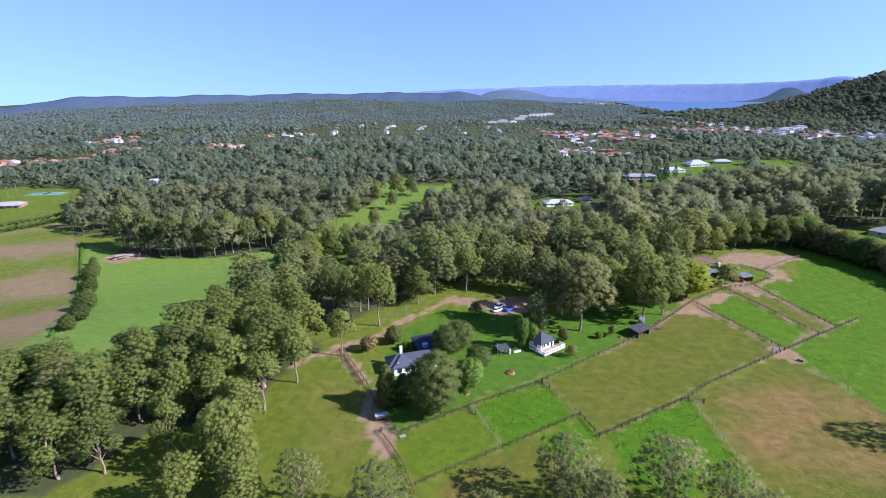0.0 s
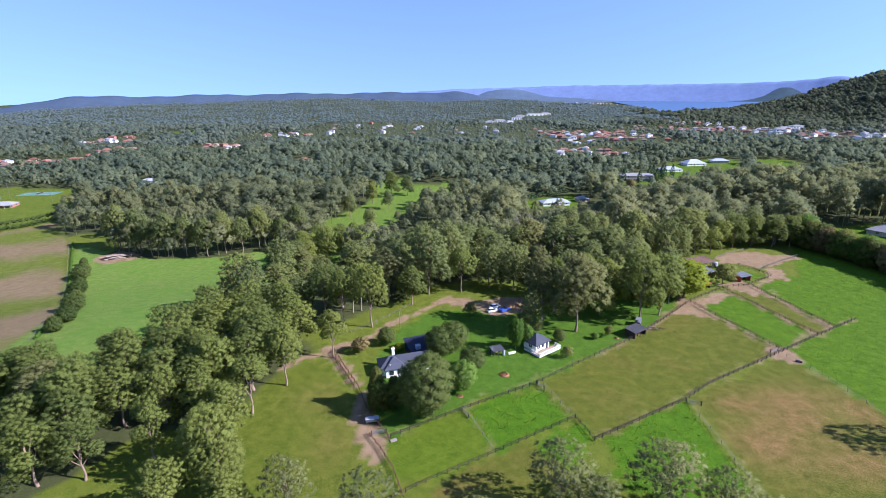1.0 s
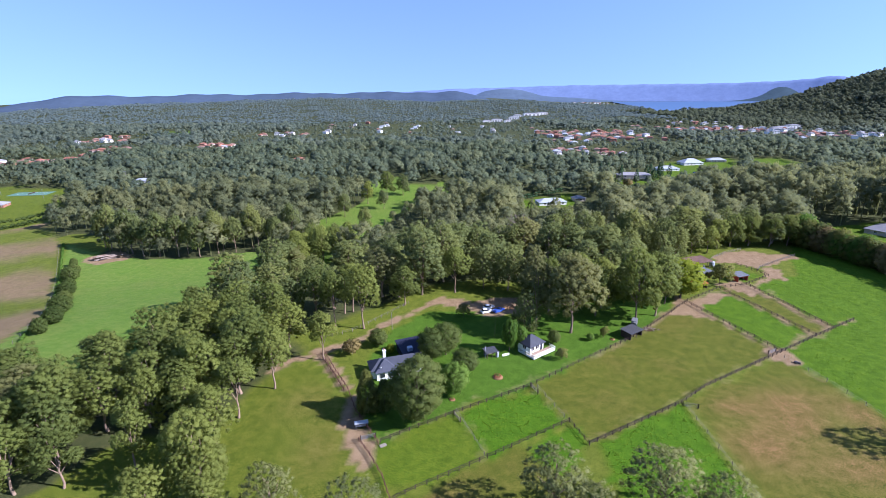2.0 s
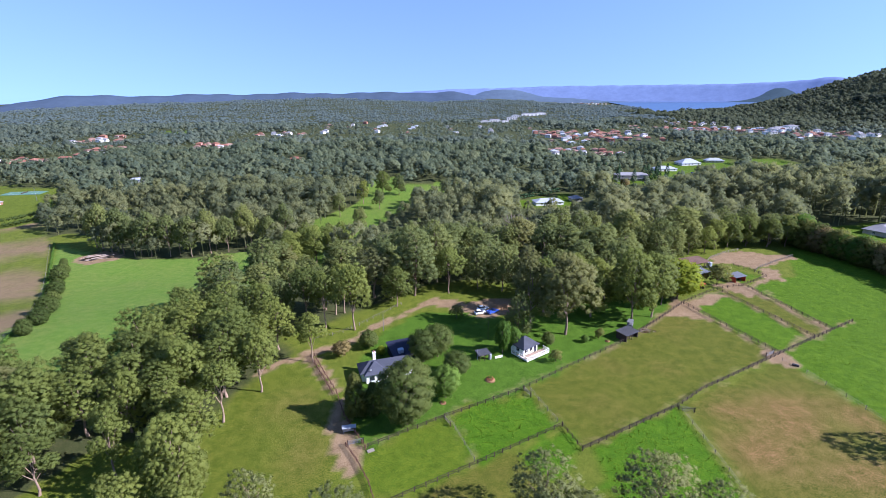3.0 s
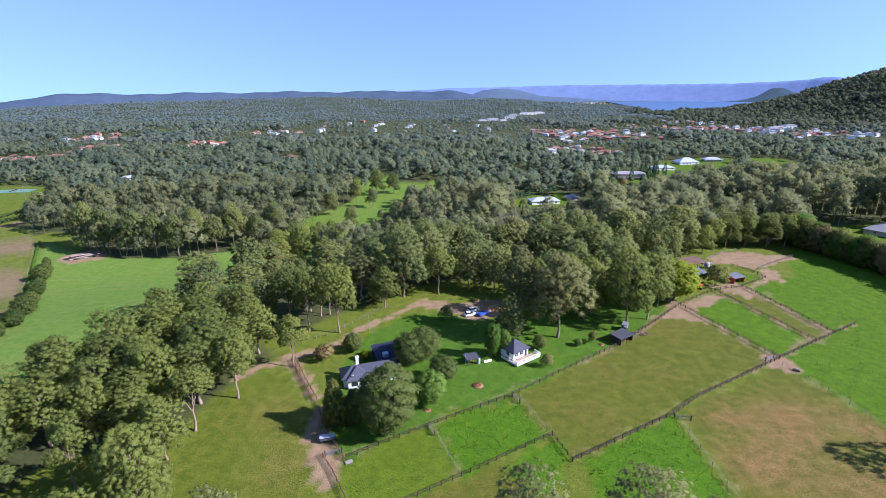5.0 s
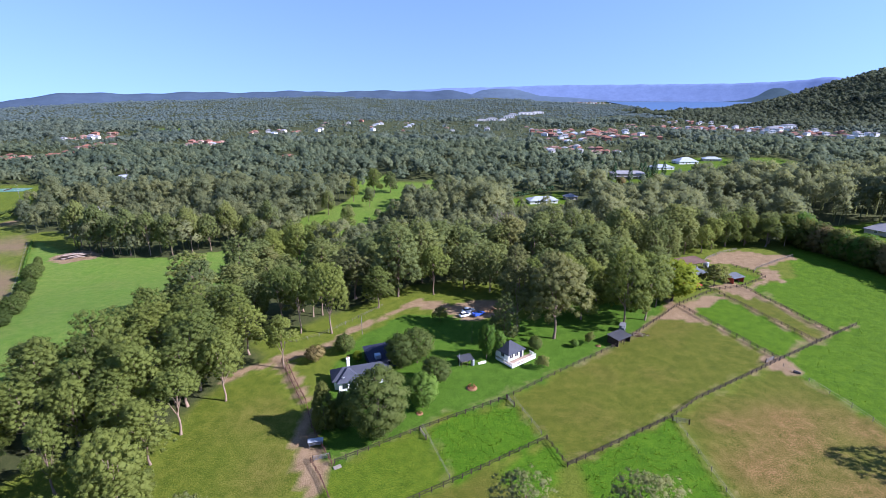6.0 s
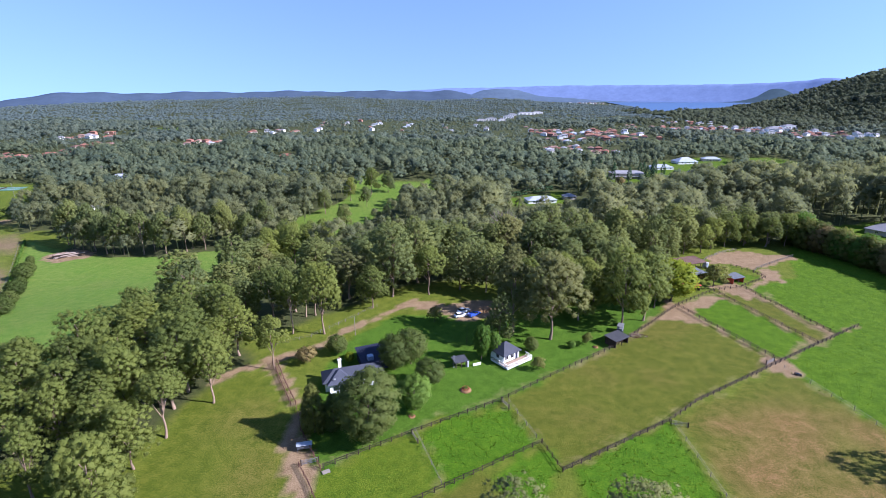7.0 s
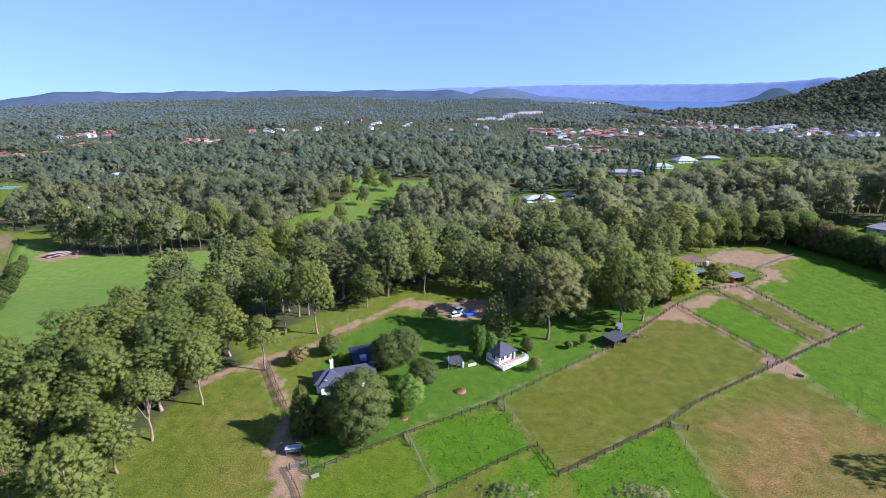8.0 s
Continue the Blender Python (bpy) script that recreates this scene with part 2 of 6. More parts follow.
HOME = [(-52, 60), (-43, 80), (-42, 99), (-50, 104), (-47, 112), (-44, 126), (-37, 150), (-42, 158), (-26, 172), (-10, 188), (4, 204), (30, 206),
        (52, 198), (70, 190), (88, 194), (100, 202), (104, 214), (118, 236), (150, 262), (198, 262), (204, 240), (212, 214), (260, 190), (260, 40), (-52, 40)]
LUSH_FIELDS = [
    [(-12, 103), (-16, 112), (-20, 130), (-18, 156), (-3, 178), (10, 180), (30, 172), (46, 178), (62, 186), (84, 188), (96, 190), (84, 171), (66, 155), (45, 140), (30, 127), (8, 117)],
    [(8, 116.5), (30, 126.5), (36, 111), (22, 103), (14, 98)],
    [(36, 110), (41, 104), (28, 92), (22, 100)],
    [(41, 103.5), (67.5, 119.5), (68, 84), (40, 84)],
    [(99, 185), (119, 199), (129, 156), (109, 146)],
    [(133, 203), (160, 212), (176, 240), (190, 226), (260, 190), (260, 60), (150, 60), (116, 108), (113, 124), (109, 145), (150, 169), (139, 164)],
    [(124, 212), (140, 220), (146, 214), (134, 206)],
    [(176, 240), (190, 262), (204, 258), (214, 215), (190, 226)],
]
DRY_FIELDS = [
    [(-50, 128), (-38, 142), (-26, 126), (-19, 112), (-16, 98), (-20, 82), (-46, 92)],
    [(30, 127), (66, 155), (99, 186), (109, 146), (77, 127), (40, 104), (36, 112)],
    [(69, 119), (109, 143), (113, 124), (116, 106), (150, 60), (69, 60)],
    [(119, 199), (132, 203), (139, 164), (129, 157)],
    [(0, 88), (22, 102), (34, 88), (26, 70), (0, 70)],
]
BARE_EARTH = [
    [(97, 190), (88, 172), (96, 178), (103, 178), (101, 186)],
    [(134, 233), (139, 243), (156, 251), (164, 246), (171, 243), (178, 243), (177, 239), (166, 232), (157, 227), (150, 224), (144, 231)],
    [(106, 147), (112, 147), (114, 138), (108, 138)],
    [(119, 204), (132, 208), (134, 196), (129, 190), (124, 200)],
    [(-21, 126), (-17, 113), (-12.5, 104), (-11, 94), (-16, 98), (-20, 106), (-23, 114)],
    [(-36, 150), (-21, 126), (-23, 125), (-39, 149)],
    [(-3, 188), (2, 193), (9, 191), (15, 187), (22, 190), (38, 189), (40, 181), (30, 175.5), (20, 174.5), (14, 179), (6, 184)],
    [(84, 169), (93, 181), (100, 187), (107, 189), (119, 195), (120, 192), (108, 184), (101, 181), (103, 170), (98, 172), (92, 175)],
    [(146, 214), (152, 224), (158, 222), (152, 208)],
    [(-214, 296), (-206, 308), (-190, 301), (-186, 292), (-198, 282), (-210, 286)],
]
WORN_LINES = [([(98.8, 184.6), (110, 146.6)], 0.75), ([(118.9, 198.2), (129, 156.5)], 0.6), ([(132.3, 203), (138.8, 161.6)], 0.75), ([(96, 138), (150, 169)], 0.5), ([(134, 201), (150, 213)], 0.9), ([(137, 198), (134.5, 160)], 0.5), ([(66, 155), (100, 187), (133, 204)], 0.5),
              ([(109, 142), (114, 122)], 0.2), ([(-14, 104), (50, 143)], 0.12), ([(50, 143), (66, 155), (92, 178)], 0.4), ([(40, 104), (96, 138)], 0.15), ([(68, 117), (68, 84)], 0.08), ([(30, 127), (36, 110)], 0.1), ([(8, 116), (14, 98)], 0.08)]
DRIVE = [(-48, 138), (-36, 147.5), (-30, 150.5), (-24.1, 156.6), (-20.3, 162.5), (-16.7, 167), (-10.1, 174.7), (-6, 179.3), (0.1, 185.8), (3, 190)]
FIELD_STRIP = [(-280, 318), (-262, 352), (-232, 346), (-214, 318), (-196, 258), (-146, 170), (-166, 170)]
YARD_GAP = [(-76, 265), (-72, 215), (-46, 205), (-32, 265)]
NEAR_WOOD = [(-165, 55), (-165, 120), (-112, 150), (-86, 168), (-46, 168), (-36, 150), (-36, 55)]
GLADE = [(-74, 104), (-58, 108), (-50, 97), (-49, 84), (-56, 60), (-120, 60), (-104, 82), (-84, 84)]
WEST_FIELD = [(-247, 326), (-222, 310), (-176, 291), (-144, 292), (-120, 303), (-88, 300), (-76, 245), (-78, 195), (-84, 160), (-100, 132), (-122, 108), (-142, 140), (-160, 190), (-205, 258)]
PLOUGHED = [(-252, 324), (-207, 258), (-160, 192), (-146, 150), (-260, 120), (-420, 250), (-396, 296), (-340, 350), (-318, 372), (-308, 392)]
CLEARINGS = [
    [(-80, 262), (-84, 340), (-84, 376), (-56, 440), (-64, 540), (-42, 545), (-14, 440), (-30, 400), (-46, 350), (-44, 290), (-56, 258)],
    [(-30, 400), (-14, 440), (10, 470), (30, 500), (20, 530), (-20, 520), (-42, 470)],
    [(62, 446), (126, 474), (120, 420), (72, 418)],
    [(190, 520), (180, 556), (270, 610), (300, 680), (400, 722), (384, 630), (300, 560), (262, 530)],
    [(410, 640), (420, 716), (480, 700), (440, 640)],
    [(204, 262), (210, 235), (224, 205), (244, 214), (276, 262), (272, 306), (222, 290)],
    [(-420, 300), (-345, 354), (-310, 378), (-300, 408), (-326, 444), (-376, 530), (-470, 545), (-560, 420)],
    [(-260, 430), (-300, 420), (-290, 396), (-262, 392)],
    [(-620, 1240), (-700, 1240), (-760, 1400), (-520, 1400)],
]
LAKE = [(1300, 4120), (1140, 3300), (1000, 2760), (900, 2180), (1118, 2330), (1383, 2540), (1940, 3250), (2263, 3700), (2560, 4050), (2000, 4300), (1500, 4300)]


def chain(line, gap):
    """Points every gap metres along a line of the plan."""
    pts = []
    for (x0, y0), (x1, y1) in zip(line, line[1:]):
        n = max(1, round(math.hypot(x1 - x0, y1 - y0) / gap))
        pts += [(x0 + (x1 - x0) * i / n, y0 + (y1 - y0) * i / n) for i in range(n)]
    return pts + [line[-1]]


def line_grid(lo, hi, step, end_lo, end_hi, grow=1.055):
    mid = list(np.arange(lo, hi + step / 2, step))
    up, s = [], step
    while (up or mid)[-1] < end_hi:
        s *= grow
        up.append((up or mid)[-1] + s)
    down, s = [], step
    while (down or mid)[0] > end_lo:
        s *= grow
        down.insert(0, (down or mid)[0] - s)
    return np.array(down + mid + up)


def build_ground():
    xs, ys = line_grid(-270, 220, 2.4, -4700, 4700, 1.07), line_grid(60, 320, 2.4, -900, 4650, 1.07)
    X, Y = np.meshgrid(xs, ys)
    Z = height(X, Y)
    lake = inside(LAKE, X, Y)
    Z = np.where(lake, -14, Z)
    close = (1 - smooth(240, 420, np.hypot(X, Y)))
    Z = Z + close * (0.12 * fbm(X, Y, 6.0) + 0.1 * fbm(X, Y, 2.3, 3.0))
    nx, ny = len(xs), len(ys)
    idx = np.arange(nx * ny).reshape(ny, nx)
    quads = np.stack([idx[:-1, :-1], idx[:-1, 1:], idx[1:, 1:], idx[1:, :-1]], -1).reshape(-1, 4)
    me = bpy.data.meshes.new("ground")
    me.from_pydata(np.stack([X, Y, Z], -1).reshape(-1, 3).tolist(), [], quads.tolist())
    jx, jy = X + 1.1 * fbm(X, Y, 2.6, 1.0), Y + 1.1 * fbm(X, Y, 2.6, 5.0)
    lush, dry, bare, wood, plough, straw, mown, lawn, sprout = (np.zeros(X.shape) for _ in range(9))
    for p in LUSH_FIELDS + [WEST_FIELD] + CLEARINGS:
        lush[inside(p, jx, jy)] = 1
    for p in CLEARINGS[:2]:
        lush[inside(p, jx, jy) | inside(p, jx + 10, jy)] = 0.75
    for p in CLEARINGS[6:8]:
        lush[inside(p, jx, jy)] = 0.25
    lush[inside([(-12, 102), (8, 116), (14, 98), (0, 90), (-10, 90)], jx, jy)] = 0.7
    lawn[inside(LUSH_FIELDS[0], jx, jy)] = 1
    for p in LUSH_FIELDS[1:4]:
        sprout[inside(p, jx, jy)] = 1
    for p in LUSH_FIELDS[4:]:
        sprout[inside(p, jx, jy)] = 0.55
    for p in DRY_FIELDS:
        dry[inside(p, jx, jy)] = 1
    dry[inside(DRY_FIELDS[0], jx, jy)] = 0.5
    lush[inside(DRY_FIELDS[0], jx, jy)] = 0.4
    for p in BARE_EARTH:
        bare[inside(p, jx, jy)] = 1
    bare = np.maximum(bare, 1 - smooth(0.6, 1.5, near_line(DRIVE, jx, jy)))
    for line, wear in WORN_LINES:
        bare = np.maximum(bare, wear * (1 - smooth(0.2, 1.3, near_line(line, jx, jy))))
    plough[inside(PLOUGHED, X, Y)] = 1
    straw = sum(np.exp(-((X - cx) / rx) ** 2 - ((Y - cy) / ry) ** 2) for cx, cy, rx, ry in ((80, 117, 6, 4), (96, 118, 9, 6), (91, 109, 9, 6), (79, 101, 8, 7), (110, 112, 5, 7), (97, 94, 11, 7))) * 0.85 + 0.6 * np.exp(-((X + 33) / 8) ** 2 - ((Y - 120) / 8) ** 2) + 0.7 * np.exp(-((X + 25) / 6) ** 2 - ((Y - 102) / 10) ** 2) + 0.5 * np.exp(-((X + 2) / 16) ** 2 - ((Y - 84) / 10) ** 2)
    mown[inside(WEST_FIELD, jx, jy)] = 0.85
    for p in CLEARINGS[:2]:
        mown[inside(p, jx, jy) | inside(p, jx + 10, jy)] = 0.6
    open_land = (inside(HOME, X, Y) | inside(FIELD_STRIP, X, Y) | inside(GLADE, jx, jy) | (lush > 0) | (plough > 0)).astype(float)
    wood = (1 - open_land) * smooth(3.0, 8.0, near_line(HOME + HOME[:1], X, Y) + 2.5 * fbm(X, Y, 5.0, 7.0))
    for name, v in (("lush", lush), ("dry", dry), ("bare", bare), ("wood", wood), ("plough", plough), ("straw", np.clip(straw, 0, 1)), ("mown", mown), ("lawn", lawn), ("sprout", sprout)):
        a = me.attributes.new(name, "FLOAT", "POINT")
        a.data.foreach_set("value", v.reshape(-1).astype(np.float32))
    me.polygons.foreach_set("use_smooth", np.ones(len(me.polygons), bool))
    ob = new("ground", me)
    me.materials.append(ground_material())
    return tagged(ob, "grassy paddocks, ploughed field and wooded valley floor", "ground", kind="structure")


def ground_material():
    m, nt, b = start_material("pasture_and_soil", 0.95)
    b.inputs["Specular IOR Level"].default_value = 0.1
    pos = nt.nodes.new("ShaderNodeNewGeometry").outputs["Position"]

    def mask(name):
        a = nt.nodes.new("ShaderNodeAttribute")
        a.attribute_name = name
        return a.outputs["Fac"]

    big, mid, fine = noise_node(nt, pos, 0.045, 5), noise_node(nt, pos, 0.35, 5, 0.65), noise_node(nt, pos, 3.4, 5, 0.82)
    tuft = math_node(nt, "ADD", math_node(nt, "MULTIPLY", mid.outputs["Fac"], 0.26), math_node(nt, "MULTIPLY", fine.outputs["Fac"], 0.74))

    def grass(stops):
        r = ramp_node(nt, stops)
        nt.links.new(tuft, r.inputs[0])
        return r.outputs[0]

    plain = grass([(0.4, (0.046, 0.068, 0.006)), (0.5, (0.092, 0.12, 0.011)), (0.6, (0.158, 0.16, 0.024))])
    mown = grass([(0.38, (0.066, 0.132, 0.017)), (0.5, (0.102, 0.182, 0.024)), (0.62, (0.162, 0.222, 0.04))])
    pale = ramp_node(nt, [(0.42, (0, 0, 0)), (0.62, (0.75, 0.75, 0.75))])
    nt.links.new(math_node(nt, "ADD", math_node(nt, "MULTIPLY", big.outputs["Fac"], 0.6), math_node(nt, "MULTIPLY", mid.outputs["Fac"], 0.4)), pale.inputs[0])
    mown = mix_node(nt, pale.outputs[0], mown, grass([(0.38, (0.085, 0.13, 0.022)), (0.5, (0.135, 0.182, 0.036)), (0.62, (0.205, 0.234, 0.064))]))
    lush = grass([(0.4, (0.0276, 0.0607, 0.0028)), (0.5, (0.0662, 0.1141, 0.0037)), (0.6, (0.1141, 0.1518, 0.0074))])
    clumps = noise_node(nt, pos, 0.9, 4, 0.6)
    thick = ramp_node(nt, [(0.52, (0, 0, 0)), (0.64, (0.7, 0.7, 0.7))])
    nt.links.new(clumps.outputs["Fac"], thick.inputs[0])
    lush = mix_node(nt, thick.outputs[0], lush, grass([(0.4, (0.024, 0.062, 0.003)), (0.5, (0.048, 0.112, 0.004)), (0.6, (0.085, 0.15, 0.007))]))
    dry = grass([(0.4, (0.037, 0.0528, 0.0053)), (0.5, (0.0792, 0.095, 0.0088)), (0.6, (0.139, 0.1302, 0.0211))])
    bare = grass([(0.38, (0.13, 0.086, 0.045)), (0.5, (0.22, 0.148, 0.084)), (0.62, (0.325, 0.232, 0.138))])
    litter = grass([(0.36, (0.022, 0.034, 0.01)), (0.5, (0.05, 0.06, 0.02)), (0.64, (0.095, 0.085, 0.036))])

    # straw-coloured patches in the dry paddocks
    straw = ramp_node(nt, [(0.5, (0, 0, 0)), (0.62, (1, 1, 1))])
    nt.links.new(big.outputs["Fac"], straw.inputs[0])
    patchy = ramp_node(nt, [(0.4, (0.1, 0.1, 0.1)), (0.56, (1, 1, 1))])
    nt.links.new(tuft, patchy.inputs[0])
    straw_grass = grass([(0.4, (0.1032, 0.0654, 0.0155)), (0.5, (0.1935, 0.1049, 0.0396)), (0.6, (0.3096, 0.172, 0.086))])
    dry = mix_node(nt, math_node(nt, "MULTIPLY", math_node(nt, "ADD", math_node(nt, "MULTIPLY", straw.outputs[0], 0.12), math_node(nt, "MULTIPLY", mask("straw"), patchy.outputs[0]), True), 0.9), dry, straw_grass)
    # long bands of soil and regrowth in the ploughed field
    sep = nt.nodes.new("ShaderNodeSeparateXYZ")
    nt.links.new(pos, sep.inputs[0])
    along = math_node(nt, "ADD", math_node(nt, "MULTIPLY", sep.outputs["X"], -0.35), math_node(nt, "MULTIPLY", sep.outputs["Y"], 1.0))
    wave = math_node(nt, "SINE", math_node(nt, "ADD", math_node(nt, "MULTIPLY", along, 0.075), math_node(nt, "MULTIPLY", big.outputs["Fac"], 5.0)))
    soil = ramp_node(nt, [(0.2, (0.05, 0.05, 0.05)), (0.85, (0.9, 0.9, 0.9))])
    nt.links.new(math_node(nt, "ADD", math_node(nt, "MULTIPLY", wave, 0.3), 0.5), soil.inputs[0])
    earth = grass([(0.36, (0.13, 0.085, 0.05)), (0.5, (0.185, 0.122, 0.074)), (0.64, (0.25, 0.17, 0.11))])
    ploughed = mix_node(nt, soil.outputs[0], mix_node(nt, 0.25, plain, lush), earth)

    cool = grass([(0.4, (0.03, 0.066, 0.005)), (0.5, (0.054, 0.114, 0.008)), (0.6, (0.09, 0.152, 0.014))])
    young = grass([(0.4, (0.0282, 0.0733, 0.0028)), (0.5, (0.0526, 0.1241, 0.0033)), (0.6, (0.094, 0.1654, 0.0066))])
    lush = mix_node(nt, mask("lawn"), lush, cool)
    lush = mix_node(nt, mask("sprout"), lush, mix_node(nt, math_node(nt, "MULTIPLY", thick.outputs[0], 0.8), young, lush))
    col = mix_node(nt, mask("lush"), plain, lush)
    col = mix_node(nt, mask("mown"), col, mown)
    col = mix_node(nt, mask("dry"), col, dry)
    col = mix_node(nt, mask("plough"), col, ploughed)
    col = mix_node(nt, mask("wood"), col, litter)
    worn_edge = math_node(nt, "ADD", math_node(nt, "MULTIPLY", mask("bare"), 1.4), math_node(nt, "MULTIPLY", math_node(nt, "SUBTRACT", mid.outputs["Fac"], 0.5), 1.2), True)
    worn_edge = math_node(nt, "MULTIPLY", worn_edge, math_node(nt, "GREATER_THAN", mask("bare"), 0.02))
    col = mix_node(nt, worn_edge, col, bare)
    nt.links.new(col, b.inputs["Base Color"])
    bp = nt.nodes.new("ShaderNodeBump")
    bp.inputs["Strength"].default_value = 0.6
    bp.inputs["Distance"].default_value = 0.4
    nt.links.new(tuft, bp.inputs["Height"])
    nt.links.new(bp.outputs[0], b.inputs["Normal"])
    return m


ground = build_ground()


def mesh_from(name, verts, faces, material, smooth_faces=False):
    me = bpy.data.meshes.new(name)
    me.from_pydata(np.asarray(verts).tolist(), [], np.asarray(faces).tolist() if not isinstance(faces, list) else faces)
    if smooth_faces:
        me.polygons.foreach_set("use_smooth", np.ones(len(me.polygons), bool))
    me.materials.append(material)
    return me


def child(name, me, parent, label=""):
    ob = new(name, me)
    ob.parent = parent
    return tagged(ob, label)


def part(name, bm, material, parent, label=""):
    me = bpy.data.meshes.new(name)
    bm.to_mesh(me)
    bm.free()
    me.materials.append(material)
    return child(name, me, parent, label)


def thing(name, m, label, category, group="", kind=""):
    ob = new(name)
    ob.matrix_world = m
    return tagged(ob, label, category, group, kind)


def z_at(x, y):
    return float(height(x, y))


# ---- lake and far ranges ----
lake_me = mesh_from("lake", [(x, y, -8.0) for x, y in LAKE], [list(range(len(LAKE)))], None)
M_WATER, _nt, _b = start_material("lake_water", 0.38)
_b.inputs["Base Color"].default_value = (0.05, 0.1, 0.21, 1)
_b.inputs["Specular IOR Level"].default_value = 0.5
_w = noise_node(_nt, _nt.nodes.new("ShaderNodeNewGeometry").outputs["Position"], 0.08, 5)
_bp = _nt.nodes.new("ShaderNodeBump")
_bp.inputs["Strength"].default_value = 0.4
_nt.links.new(_w.outputs["Fac"], _bp.inputs["Height"])
_nt.links.new(_bp.outputs[0], _b.inputs["Normal"])
lake_me.materials.clear()
lake_me.materials.append(M_WATER)
tagged(new("water", lake_me), "calm blue lake between wooded shores", "lake", kind="structure")


def far_range(name, radius, b0, b1, crest, colour, label):
    """A distant range: a solid ridge with a broken crest; colour includes its haze."""
    n = 160
    bs = np.radians(np.linspace(b0, b1, n))
    verts, faces = [], []
    for i, b in enumerate(bs):
        u = math.degrees(b)
        top = crest(u)
        for d, z in ((-260, -20), (-120, top * 0.45), (-40, top * 0.85), (0, top), (60, top * 0.8), (160, -20)):
            r = radius + d
            verts.append((r * math.sin(b), r * math.cos(b), z))
        if i:
            for j in range(5):
                a = (i - 1) * 6 + j
                faces.append((a, a + 6, a + 7, a + 1))
    m, nt, bs_ = start_material(name + "_forest", 1.0)
    bs_.inputs["Specular IOR Level"].default_value = 0.0
    pos = nt.nodes.new("ShaderNodeNewGeometry").outputs["Position"]
    v = noise_node(nt, pos, 0.02, 6, 0.7)
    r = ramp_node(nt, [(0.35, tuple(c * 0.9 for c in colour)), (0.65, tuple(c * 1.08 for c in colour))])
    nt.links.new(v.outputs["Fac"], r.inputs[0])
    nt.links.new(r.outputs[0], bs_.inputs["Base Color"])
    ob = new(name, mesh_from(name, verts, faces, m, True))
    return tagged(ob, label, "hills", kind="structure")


def bump_at(u, c, w, h):
    return h * math.exp(-((u - c) / w) ** 2)


# blue in these forest colours is painted haze, strongest on the farthest range
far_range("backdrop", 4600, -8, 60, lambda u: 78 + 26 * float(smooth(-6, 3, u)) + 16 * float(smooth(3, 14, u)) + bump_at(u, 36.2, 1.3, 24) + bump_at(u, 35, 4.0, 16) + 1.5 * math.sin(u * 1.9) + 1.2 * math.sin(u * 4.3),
          (0.145, 0.195, 0.335), "distant range beyond the lake, coloured blue for haze")
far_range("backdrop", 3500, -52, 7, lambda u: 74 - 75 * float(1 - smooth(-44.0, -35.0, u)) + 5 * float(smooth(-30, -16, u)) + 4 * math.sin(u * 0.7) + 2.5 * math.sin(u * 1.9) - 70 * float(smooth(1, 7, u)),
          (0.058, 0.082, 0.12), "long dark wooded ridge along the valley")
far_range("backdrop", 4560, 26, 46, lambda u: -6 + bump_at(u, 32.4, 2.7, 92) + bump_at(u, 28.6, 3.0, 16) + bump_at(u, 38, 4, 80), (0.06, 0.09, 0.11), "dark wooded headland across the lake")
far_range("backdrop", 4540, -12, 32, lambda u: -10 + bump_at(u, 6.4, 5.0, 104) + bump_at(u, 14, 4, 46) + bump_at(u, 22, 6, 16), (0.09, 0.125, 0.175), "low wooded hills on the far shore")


# ---- building kit ----
def box(bm, x0, x1, y0, y1, z0, z1, bevel=0.0):
    v = [bm.verts.new((x, y, z)) for z in (z0, z1) for y in (y0, y1) for x in (x0, x1)]
    fs = [bm.faces.new([v[i] for i in f]) for f in ((0, 2, 3, 1), (4, 5, 7, 6), (0, 1, 5, 4), (1, 3, 7, 5), (3, 2, 6, 7), (2, 0, 4, 6))]
    if bevel:
        es = list({e for f in fs for e in f.edges})
        bmesh.ops.bevel(bm, geom=es, offset=bevel, segments=1, affect="EDGES")
    return v


def boxed(*boxes, bevel=0.0):
    bm = bmesh.new()
    for b in boxes:
        box(bm, *b, bevel=bevel)
    return bm


